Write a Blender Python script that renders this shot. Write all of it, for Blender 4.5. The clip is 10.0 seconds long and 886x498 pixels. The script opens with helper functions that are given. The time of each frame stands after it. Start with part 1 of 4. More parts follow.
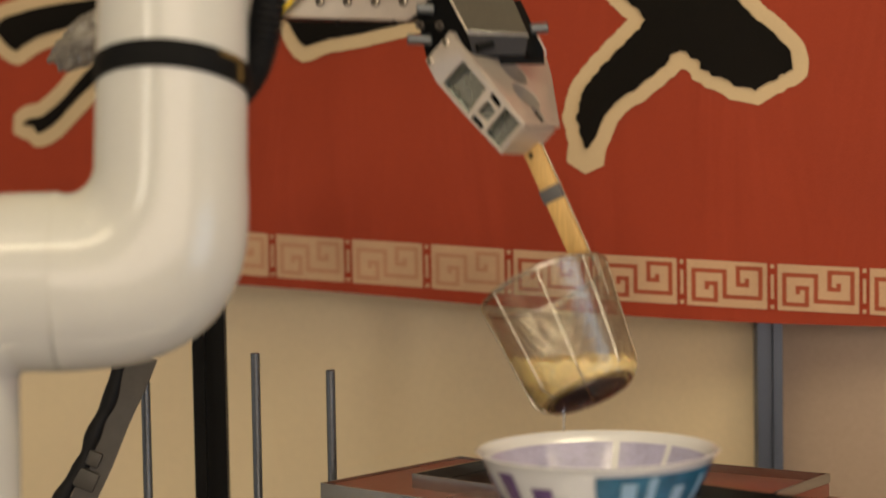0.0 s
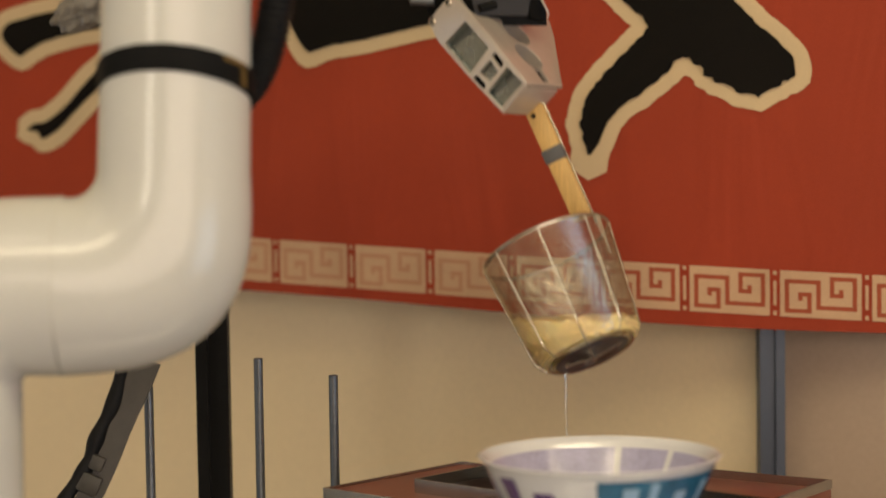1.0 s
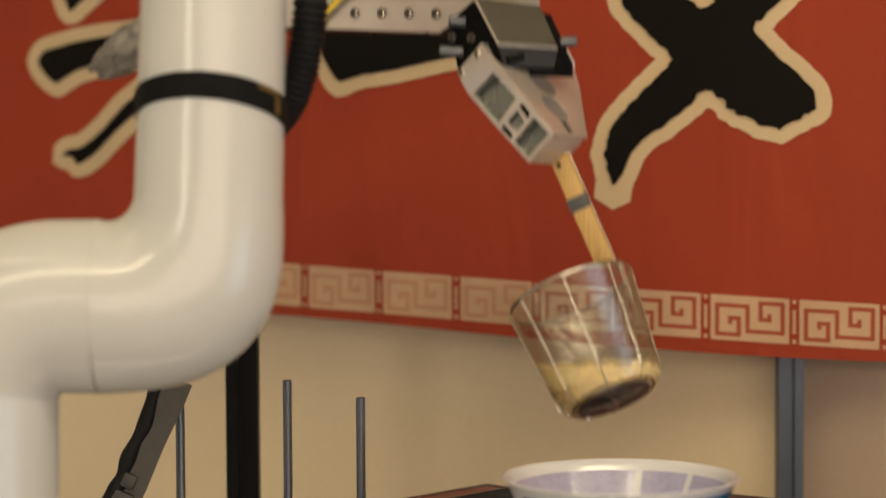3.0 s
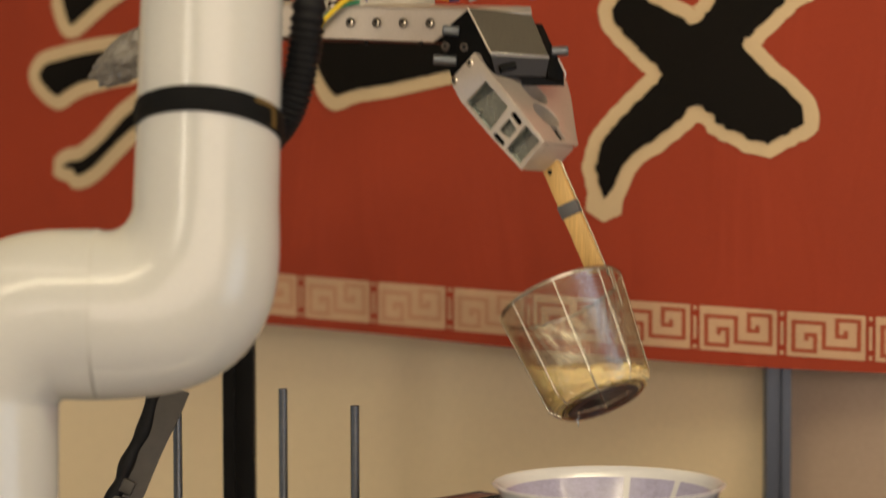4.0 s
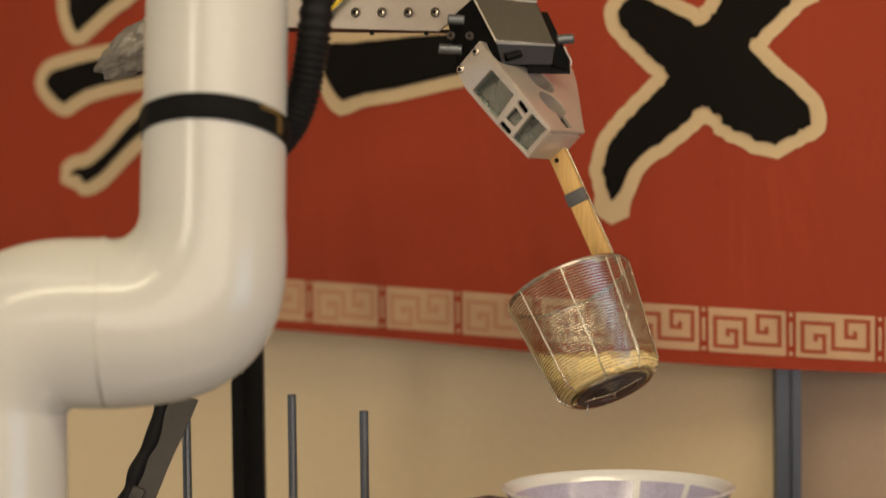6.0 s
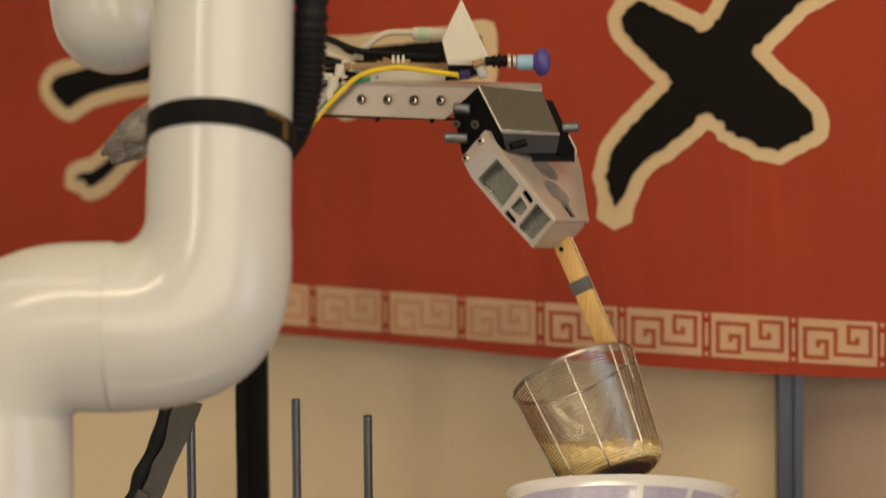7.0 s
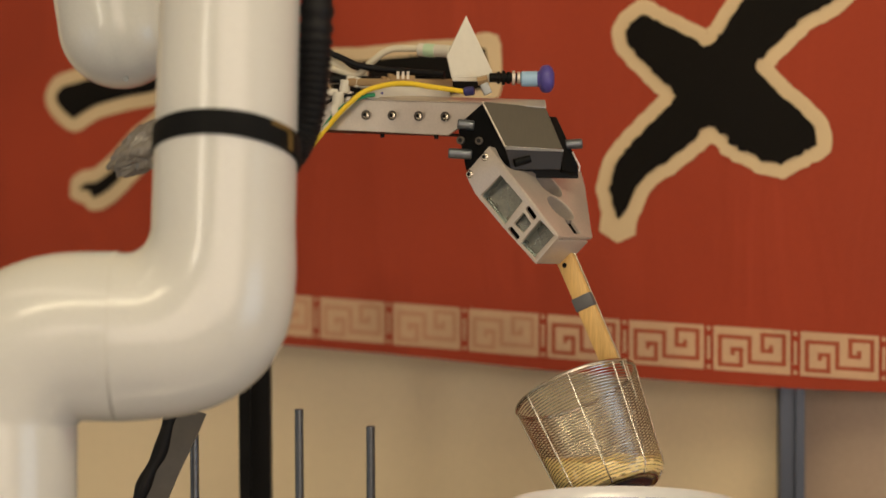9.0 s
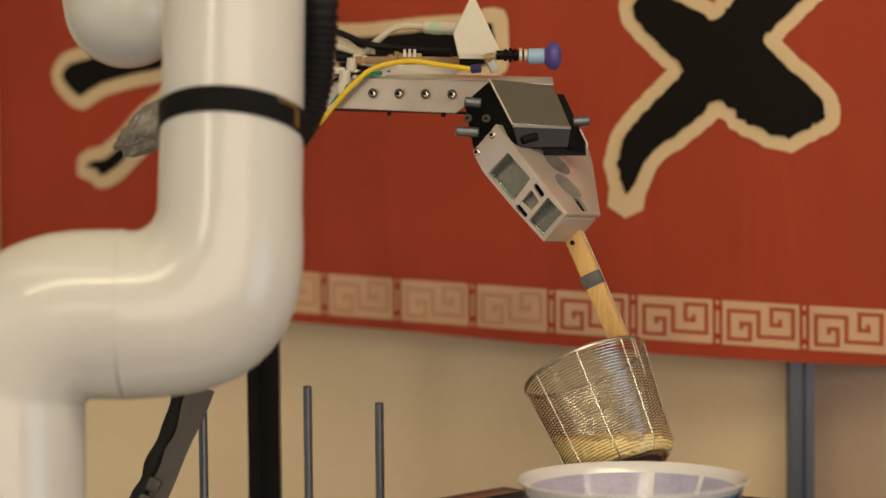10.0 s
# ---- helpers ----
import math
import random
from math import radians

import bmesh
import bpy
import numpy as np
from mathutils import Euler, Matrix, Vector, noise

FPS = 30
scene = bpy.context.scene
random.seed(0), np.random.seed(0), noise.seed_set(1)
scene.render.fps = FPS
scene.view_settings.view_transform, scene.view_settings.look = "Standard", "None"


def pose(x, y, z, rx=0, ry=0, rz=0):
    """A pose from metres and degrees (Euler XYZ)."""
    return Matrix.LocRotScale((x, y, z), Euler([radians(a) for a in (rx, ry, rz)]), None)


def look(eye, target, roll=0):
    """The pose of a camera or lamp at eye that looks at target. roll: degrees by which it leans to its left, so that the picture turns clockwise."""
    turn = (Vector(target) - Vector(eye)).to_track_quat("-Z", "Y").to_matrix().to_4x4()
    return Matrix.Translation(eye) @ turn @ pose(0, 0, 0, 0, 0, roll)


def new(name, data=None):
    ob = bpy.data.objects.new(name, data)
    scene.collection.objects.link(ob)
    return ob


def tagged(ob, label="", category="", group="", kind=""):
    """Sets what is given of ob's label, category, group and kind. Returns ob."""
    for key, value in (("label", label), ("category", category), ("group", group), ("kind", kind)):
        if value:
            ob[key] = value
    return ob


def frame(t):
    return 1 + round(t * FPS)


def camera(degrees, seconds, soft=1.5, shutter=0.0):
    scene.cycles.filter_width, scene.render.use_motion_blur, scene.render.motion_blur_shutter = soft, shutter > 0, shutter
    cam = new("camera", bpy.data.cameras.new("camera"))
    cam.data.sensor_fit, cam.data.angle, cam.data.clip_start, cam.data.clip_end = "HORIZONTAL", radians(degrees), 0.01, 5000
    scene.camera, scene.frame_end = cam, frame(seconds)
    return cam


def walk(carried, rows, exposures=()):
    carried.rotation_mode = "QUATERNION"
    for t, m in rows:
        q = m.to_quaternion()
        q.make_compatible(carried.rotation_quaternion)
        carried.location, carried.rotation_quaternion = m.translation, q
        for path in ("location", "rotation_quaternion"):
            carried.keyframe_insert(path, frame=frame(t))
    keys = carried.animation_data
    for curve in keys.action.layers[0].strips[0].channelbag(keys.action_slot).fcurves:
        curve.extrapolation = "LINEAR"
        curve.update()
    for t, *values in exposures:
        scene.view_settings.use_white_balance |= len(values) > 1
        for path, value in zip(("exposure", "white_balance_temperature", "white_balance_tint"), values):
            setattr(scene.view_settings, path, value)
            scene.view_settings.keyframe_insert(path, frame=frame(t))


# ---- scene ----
from mathutils.bvhtree import BVHTree

cam = camera(20.0, 10.0, soft=1.5, shutter=0.8)
cam.data.dof.use_dof = True
cam.data.dof.focus_distance = 2.5
cam.data.dof.aperture_fstop = 2.7
PATH = [
    (0, (0.0693, 0.0395, 1.3995), (0.0039, 2.0321, 1.2398), -0.98),
    (0.5, (0.0734, 0.0351, 1.3972), (0.0138, 2.0282, 1.2423), -0.98),
    (1, (0.0717, 0.0352, 1.3976), (0.0022, 2.0281, 1.2441), -0.86),
    (1.5, (0.0669, 0.0365, 1.4009), (0.0005, 2.0297, 1.2502), -0.73),
    (2, (0.0694, 0.0315, 1.3981), (-0.0093, 2.0250, 1.2564), -0.85),
    (2.5, (0.0698, 0.0123, 1.3965), (-0.0158, 2.0059, 1.2618), -0.56),
    (4, (0.0792, -0.0676, 1.3961), (-0.0084, 1.9270, 1.2791), -0.15),
    (4.5, (0.0826, -0.0663, 1.3965), (-0.0108, 1.9282, 1.2819), -0.31),
    (5, (0.0807, -0.0588, 1.3991), (-0.0131, 1.9354, 1.2807), -0.46),
    (5.5, (0.0826, -0.0604, 1.4009), (-0.0130, 1.9339, 1.2828), -0.72),
    (7, (0.0778, -0.0725, 1.4006), (-0.0177, 1.9221, 1.2880), -0.57),
    (7.5, (0.0764, -0.0740, 1.3985), (-0.0186, 1.9207, 1.2886), -0.52),
    (8, (0.0803, -0.0756, 1.3969), (-0.0165, 1.9192, 1.2895), -0.42),
    (8.5, (0.0792, -0.0788, 1.3965), (-0.0185, 1.9163, 1.2964), -0.43),
    (9, (0.0767, -0.0822, 1.3996), (-0.0204, 1.9129, 1.2975), -0.26),
    (9.5, (0.0764, -0.0834, 1.3993), (-0.0302, 1.9107, 1.2886), -0.52),
    (10, (0.0778, -0.0770, 1.3998), (-0.0266, 1.9165, 1.2783), -0.59),
]
walk(cam, [(t, look(eye, target, roll)) for t, eye, target, roll in PATH])

# ---------------------------------------------------------------- light
world = bpy.data.worlds.new("room_air")
scene.world = world
world.use_nodes = True
world.node_tree.nodes["Background"].inputs[0].default_value = (1.0, 0.86, 0.68, 1)
world.node_tree.nodes["Background"].inputs[1].default_value = 0.12
scene.view_settings.exposure = 0.30


def area_lamp(name, at, target, sx, sy, watts, colour, spread=180):
    data = bpy.data.lights.new(name, "AREA")
    data.shape, data.size, data.size_y = "RECTANGLE", sx, sy
    data.energy, data.color, data.spread = watts, colour, radians(spread)
    ob = new(name, data)
    ob.matrix_world = look(at, target)
    return ob


WARM = (1.0, 0.83, 0.61)
area_lamp("ceiling_panel", (0.4, 0.9, 2.95), (-0.1, 2.6, 1.0), 3.6, 0.16, 22, (1.0, 0.86, 0.56))
# broad unseen fill lamp, added behind the camera to soften the shadows
area_lamp("front_fill_lamp", (0.35, -1.93, 1.65), (-0.1, 2.6, 1.30), 4.8, 2.2, 69, (1.0, 0.81, 0.665))
area_lamp("shopfront_window", (-2.72, -1.90, 2.2), (-0.25, 2.1, 1.3), 0.22, 1.4, 10.0, (1.0, 0.90, 0.72))
area_lamp("shopfront_window", (-2.30, -1.90, 2.2), (-0.25, 2.1, 1.3), 0.12, 1.4, 5.5, (1.0, 0.90, 0.72))
ceiling_tube = area_lamp("ceiling_tube", (-0.8, 1.5, 2.93), (-0.8, 1.5, 0.0), 1.7, 0.10, 2.4, WARM)
ceiling_tube.matrix_world = pose(-0.8, 1.5, 2.93, 0, 0, -34)
# unseen cool fill lamp, added for the bluish lower tube of the arm
area_lamp("cool_fill_west", (-2.2, 1.2, 0.8), (-0.42, 2.1, 1.0), 1.6, 1.2, 3.2, (0.46, 0.70, 1.0))
# second cool fill, added at the right for the bluish side of the elbow
area_lamp("cool_fill_east", (2.7, 0.6, 0.8), (-0.28, 2.1, 1.10), 1.8, 1.4, 2.6, (0.46, 0.70, 1.0), 80)

# ---------------------------------------------------------------- materials


def material(name, colour, rough=0.5, metal=0.0, vary=0.12, scale=8.0, fine=90.0, bump=0.05, coat=0.0, spread=0.0,
             glass=0.0, aniso=None, spec=0.5):
    """Base colour with broad and fine variation, rough variation and a fine relief."""
    m = bpy.data.materials.new(name)
    m.use_nodes = True
    t = m.node_tree
    b = t.nodes["Principled BSDF"]
    b.inputs["Metallic"].default_value = metal
    b.inputs["Specular IOR Level"].default_value = spec
    b.inputs["Coat Weight"].default_value = coat
    b.inputs["Coat Roughness"].default_value = 0.06
    b.inputs["Transmission Weight"].default_value = glass
    co = t.nodes.new("ShaderNodeTexCoord")
    mp = t.nodes.new("ShaderNodeMapping")
    if aniso:
        mp.inputs["Scale"].default_value = aniso
    t.links.new(co.outputs["Object"], mp.inputs["Vector"])
    broad = t.nodes.new("ShaderNodeTexNoise")
    broad.inputs["Scale"].default_value = scale
    broad.inputs["Detail"].default_value = 4
    grain = t.nodes.new("ShaderNodeTexNoise")
    grain.inputs["Scale"].default_value = fine
    grain.inputs["Detail"].default_value = 3
    for n in (broad, grain):
        t.links.new(mp.outputs["Vector"], n.inputs["Vector"])
    add = t.nodes.new("ShaderNodeMath")
    add.operation = "ADD"
    t.links.new(broad.outputs["Fac"], add.inputs[0])
    t.links.new(grain.outputs["Fac"], add.inputs[1])
    rng = t.nodes.new("ShaderNodeMapRange")
    rng.inputs["From Min"].default_value, rng.inputs["From Max"].default_value = 0.6, 1.4
    rng.inputs["To Min"].default_value, rng.inputs["To Max"].default_value = 1 - vary, 1 + vary
    t.links.new(add.outputs[0], rng.inputs["Value"])
    mul = t.nodes.new("ShaderNodeVectorMath")
    mul.operation = "MULTIPLY"
    mul.inputs[0].default_value = colour
    t.links.new(rng.outputs["Result"], mul.inputs[1])
    if spread:
        info = t.nodes.new("ShaderNodeObjectInfo")
        r2 = t.nodes.new("ShaderNodeMapRange")
        r2.inputs["To Min"].default_value, r2.inputs["To Max"].default_value = 1 - spread, 1 + spread
        t.links.new(info.outputs["Random"], r2.inputs["Value"])
        mul2 = t.nodes.new("ShaderNodeVectorMath")
        mul2.operation = "MULTIPLY"
        t.links.new(mul.outputs[0], mul2.inputs[0])
        t.links.new(r2.outputs["Result"], mul2.inputs[1])
        t.links.new(mul2.outputs[0], b.inputs["Base Color"])
    else:
        t.links.new(mul.outputs[0], b.inputs["Base Color"])
    rr = t.nodes.new("ShaderNodeMapRange")
    rr.inputs["From Min"].default_value, rr.inputs["From Max"].default_value = 0.3, 0.7
    rr.inputs["To Min"].default_value, rr.inputs["To Max"].default_value = rough * 0.85, min(1.0, rough * 1.15)
    t.links.new(broad.outputs["Fac"], rr.inputs["Value"])
    t.links.new(rr.outputs["Result"], b.inputs["Roughness"])
    if bump:
        bp = t.nodes.new("ShaderNodeBump")
        bp.inputs["Strength"].default_value = bump
        bp.inputs["Distance"].default_value = 0.002
        t.links.new(grain.outputs["Fac"], bp.inputs["Height"])
        t.links.new(bp.outputs["Normal"], b.inputs["Normal"])
    return m


CLOTH = material("red_cloth", (0.345, 0.053, 0.0245), 0.85, spec=0.12, vary=0.14, scale=3.5, fine=900, bump=0.25)


def wrinkle(m, strength):
    """Broad creases of a hanging cloth, above its weave."""
    t = m.node_tree
    co = t.nodes.new("ShaderNodeTexCoord")
    mp = t.nodes.new("ShaderNodeMapping")
    mp.inputs["Rotation"].default_value = (0, 0.75, 0)
    mp.inputs["Scale"].default_value = (6, 1, 1.3)
    n = t.nodes.new("ShaderNodeTexNoise")
    n.inputs["Scale"].default_value, n.inputs["Detail"].default_value, n.inputs["Distortion"].default_value = 1.6, 3, 0.6
    b2 = t.nodes.new("ShaderNodeBump")
    b2.inputs["Strength"].default_value, b2.inputs["Distance"].default_value = strength, 0.02
    t.links.new(co.outputs["Object"], mp.inputs["Vector"])
    t.links.new(mp.outputs["Vector"], n.inputs["Vector"])
    t.links.new(n.outputs["Fac"], b2.inputs["Height"])
    old = next(x for x in t.nodes if x.type == "BUMP" and x != b2)
    t.links.new(b2.outputs["Normal"], old.inputs["Normal"])


wrinkle(CLOTH, 0.6)
KEYCREAM = material("thin_cream_print", (0.56, 0.36, 0.22), 0.8, spec=0.15, vary=0.16, scale=14, fine=700, bump=0.15)
KEYRED = material("faded_red_print", (0.36, 0.085, 0.042), 0.8, spec=0.12, vary=0.16, scale=14, fine=700, bump=0.15)
KEYWORN = material("worn_red_print", (0.50, 0.265, 0.155), 0.8, spec=0.12, vary=0.2, scale=14, fine=700, bump=0.15)
CREAM = material("cream_print", (0.63, 0.48, 0.29), 0.8, spec=0.15, vary=0.08, scale=12, fine=700, bump=0.15)
INK = material("black_print", (0.010, 0.0085, 0.007), 0.8, spec=0.06, vary=0.25, scale=14, fine=500, bump=0.15)
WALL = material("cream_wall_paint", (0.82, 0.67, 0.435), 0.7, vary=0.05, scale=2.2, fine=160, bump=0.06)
WALLB = material("dark_pinkish_wall", (0.42, 0.315, 0.235), 0.7, vary=0.06, scale=2.2, fine=160, bump=0.06)
PLASTER = material("white_plaster", (0.7, 0.67, 0.6), 0.8, vary=0.05, scale=2, fine=120, bump=0.05)
FLOOR = material("pale_grey_floor", (0.42, 0.38, 0.33), 0.5, vary=0.15, scale=4, fine=150, bump=0.05)
ROBOT = material("white_gloss_paint", (0.60, 0.60, 0.57), 0.21, vary=0.035, scale=5, fine=260, bump=0.010, coat=0.38, spec=0.4)
SEAMM = material("seam_shadow_rubber", (0.50, 0.49, 0.45), 0.5)
BLACK = material("black_anodised", (0.005, 0.005, 0.005), 0.4, spec=0.10, vary=0.3, scale=30, fine=300, bump=0.04)
RUBBER = material("black_rubber", (0.007, 0.007, 0.008), 0.5, spec=0.18, vary=0.3, scale=30, fine=300, bump=0.05)
STRAPM = material("black_strap_webbing", (0.006, 0.006, 0.006), 0.65, spec=0.12, vary=0.3, scale=40, fine=600, bump=0.2)
ALU = material("blasted_aluminium", (0.61, 0.545, 0.48), 0.38, 0.55, vary=0.08, scale=40, fine=500, bump=0.05)
# darker copy of the aluminium, with the shade of inner faces in its colour
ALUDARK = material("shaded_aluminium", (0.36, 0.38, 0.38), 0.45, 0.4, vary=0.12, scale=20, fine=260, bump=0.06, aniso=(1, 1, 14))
POCKET = material("polished_aluminium", (0.33, 0.36, 0.35), 0.27, 0.9, vary=0.2, scale=30, fine=260, bump=0.05)
DIMSTEEL = material("dim_steel", (0.10, 0.085, 0.07), 0.4, 0.6, vary=0.15, scale=40, fine=300, bump=0.03)
STEEL = material("stainless_wire", (0.60, 0.55, 0.47), 0.24, 1.0, vary=0.12, scale=60, fine=500, bump=0.02)
DARKCOVER = material("near_black_steel", (0.028, 0.025, 0.023), 0.4, 0.5, vary=0.2, scale=20, fine=260, bump=0.05, aniso=(40, 3, 3))
COVER = material("dark_brushed_steel", (0.055, 0.047, 0.038), 0.40, 0.7, vary=0.15, scale=20, fine=260, bump=0.05, aniso=(40, 3, 3))
STEELPLATE = material("stainless_sheet", (0.50, 0.50, 0.48), 0.24, 1.0, vary=0.12, scale=8, fine=200, bump=0.03)
# steel sheet with the red reflection of the banner put into its base colour
DARKSTEEL = material("steel_red_reflection", (0.26, 0.075, 0.045), 0.3, 0.2, vary=0.2, scale=8, fine=200, bump=0.03)
POST = material("grey_blue_extrusion", (0.065, 0.078, 0.105), 0.38, 0.6, vary=0.08, scale=6, fine=200, bump=0.03)
RODM = material("grey_steel_rod", (0.15, 0.165, 0.185), 0.35, 0.8, vary=0.12, scale=30, fine=200, bump=0.03)
WOOD = material("pale_bamboo", (0.60, 0.38, 0.13), 0.45, vary=0.22, scale=25, fine=120, bump=0.08, aniso=(6, 6, 0.5))
NOODLE = material("yellow_noodle", (0.95, 0.74, 0.34), 0.4, vary=0.12, scale=60, fine=400, bump=0.05, coat=0.3)
PORCELAIN = material("white_porcelain", (0.72, 0.73, 0.76), 0.14, vary=0.03, scale=12, fine=200, bump=0.01, coat=0.4)
LILAC = material("lilac_glaze", (0.43, 0.42, 0.61), 0.2, vary=0.16, scale=60, fine=300, bump=0.01, coat=0.4)
TEAL = material("teal_glaze", (0.03, 0.15, 0.27), 0.2, vary=0.4, scale=60, fine=300, bump=0.01, coat=0.4)
PURPLE = material("violet_glaze", (0.14, 0.08, 0.22), 0.2, vary=0.4, scale=60, fine=300, bump=0.01, coat=0.4)
YELLOW = material("yellow_wire_jacket", (0.85, 0.60, 0.03), 0.4, vary=0.05)
GREEN = material("green_wire_jacket", (0.03, 0.25, 0.12), 0.4, vary=0.05)
BEIGE = material("beige_cable_jacket", (0.60, 0.55, 0.42), 0.5, vary=0.06)
WHITEP = material("white_plastic", (0.62, 0.59, 0.50), 0.42, vary=0.04, scale=15, fine=200)
BLUE = material("blue_plastic", (0.07, 0.055, 0.27), 0.35, vary=0.15, scale=40)
NAVY = material("navy_plastic", (0.02, 0.02, 0.11), 0.4, vary=0.15, scale=40)
PALEGREEN = material("pale_green_plastic", (0.45, 0.62, 0.42), 0.4, vary=0.08)
PALEBLUE = material("pale_blue_plastic", (0.30, 0.48, 0.66), 0.35, vary=0.08)
BRASS = material("dull_brass", (0.30, 0.20, 0.10), 0.5, 0.5, vary=0.1)
TAPE = material("dark_grey_tape", (0.09, 0.09, 0.095), 0.45, vary=0.15)
FILM = material("crumpled_grey_film", (0.17, 0.15, 0.125), 0.3, vary=0.25, scale=50, fine=120, bump=0.15, coat=0.3)
GUARD = material("grey_cable_guard", (0.055, 0.050, 0.043), 0.5, vary=0.2, scale=30)
YMARK = material("ochre_print", (0.12, 0.07, 0.01), 0.6)
NOODLE.node_tree.nodes["Principled BSDF"].inputs["Subsurface Weight"].default_value = 0.35
NOODLE.node_tree.nodes["Principled BSDF"].inputs["Subsurface Radius"].default_value = (0.004, 0.003, 0.001)
WATER = material("water", (0.95, 0.95, 0.92), 0.03, vary=0.0, bump=0, glass=0.9)

# ---------------------------------------------------------------- mesh helpers


def mesh_of(bm, name, mat, smooth=True):
    bmesh.ops.recalc_face_normals(bm, faces=bm.faces)
    me = bpy.data.meshes.new(name)
    bm.to_mesh(me)
    bm.free()
    me.materials.append(mat)
    if smooth:
        me.polygons.foreach_set("use_smooth", [True] * len(me.polygons))
        me.set_sharp_from_angle(angle=radians(38))
    return me


def thing(name, label, category, at=None, group="", kind=""):
    ob = new(name)
    ob.empty_display_size = 0.05
    if at is not None:
        ob.matrix_world = at
    return tagged(ob, label, category, group, kind)


def part(name, bm, mat, parent, label="", m=None, smooth=True):
    ob = new(name, mesh_of(bm, name, mat, smooth))
    ob.parent = parent
    if m is not None:
        ob.matrix_basis = m
    if label:
        tagged(ob, label)
    return ob


def solid(name, bm, mat, label="", category="", group="", kind="", smooth=True):
    return tagged(new(name, mesh_of(bm, name, mat, smooth)), label, category, group, kind)


def add_box(bm, centre, size, m=None, bevel=0.0):
    r = bmesh.ops.create_cube(bm, size=1.0)
    bmesh.ops.scale(bm, vec=size, verts=r["verts"])
    if bevel:
        es = list({e for v in r["verts"] for e in v.link_edges})
        out = bmesh.ops.bevel(bm, geom=es, offset=bevel, segments=2, affect="EDGES", profile=0.5)
        vs = list({v for f in out["faces"] for v in f.verts} | {v for v in r["verts"] if v.is_valid})
    else:
        vs = r["verts"]
    full = Matrix.Translation(centre) if m is None else m @ Matrix.Translation(centre)
    bmesh.ops.transform(bm, matrix=full, verts=vs)
    return vs


def box(centre, size, m=None, bevel=0.0):
    bm = bmesh.new()
    add_box(bm, centre, size, m, bevel)
    return bm


def frame_along(d):
    d = Vector(d).normalized()
    side = d.orthogonal().normalized()
    return side, d.cross(side).normalized()


def add_tube(bm, path, radius, seg=12, caps=True, squash=1.0):
    """A round sweep along points; radius: one value or a value a point."""
    pts = [Vector(p) for p in path]
    rad = radius if isinstance(radius, (list, tuple)) else [radius] * len(pts)
    tang = [(pts[min(i + 1, len(pts) - 1)] - pts[max(i - 1, 0)]).normalized() for i in range(len(pts))]
    side, _ = frame_along(tang[0])
    rings = []
    for p, t, r in zip(pts, tang, rad):
        side = (side - t * side.dot(t)).normalized()
        up = t.cross(side)
        rings.append([bm.verts.new(p + r * (math.cos(a) * side + squash * math.sin(a) * up))
                      for a in (2 * math.pi * k / seg for k in range(seg))])
    for a, b in zip(rings, rings[1:]):
        for k in range(seg):
            bm.faces.new((a[k], a[(k + 1) % seg], b[(k + 1) % seg], b[k]))
    if caps:
        bm.faces.new(rings[0][::-1])
        bm.faces.new(rings[-1])
    return rings


def tube(path, radius, seg=12, caps=True):
    bm = bmesh.new()
    add_tube(bm, path, radius, seg, caps)
    return bm


def rod(a, b, r, seg=14, bevel=0.0):
    a, b = Vector(a), Vector(b)
    d = (b - a).normalized()
    if bevel:
        return tube([a, a + d * bevel * 0.01, a + d * bevel, b - d * bevel, b - d * bevel * 0.01, b],
                    [r - bevel, r - bevel, r, r, r - bevel, r - bevel], seg)
    return tube([a, b], r, seg)


def smooth_path(points, steps=8):
    """Catmull-Rom through the points."""
    p = [Vector(q) for q in points]
    p = [2 * p[0] - p[1]] + p + [2 * p[-1] - p[-2]]
    out = []
    for a, b, c, d in zip(p, p[1:], p[2:], p[3:]):
        for k in range(steps):
            t = k / steps
            out.append(0.5 * (2 * b + (c - a) * t + (2 * a - 5 * b + 4 * c - d) * t * t + (3 * b - a - 3 * c + d) * t ** 3))
    return out + [p[-2]]


def lathe(profile, seg=64):
    """Turns (radius, height) pairs about z."""
    bm = bmesh.new()
    rings = []
    for r, z in profile:
        if r < 1e-6:
            rings.append([bm.verts.new((0, 0, z))])
        else:
            rings.append([bm.verts.new((r * math.cos(2 * math.pi * k / seg), r * math.sin(2 * math.pi * k / seg), z)) for k in range(seg)])
    for a, b in zip(rings, rings[1:]):
        for k in range(seg):
            j = (k + 1) % seg
            if len(a) == 1 and len(b) == 1:
                continue
            if len(a) == 1:
                bm.faces.new((a[0], b[j], b[k]))
            elif len(b) == 1:
                bm.faces.new((a[k], a[j], b[0]))
            else:
                bm.faces.new((a[k], a[j], b[j], b[k]))
    return bm


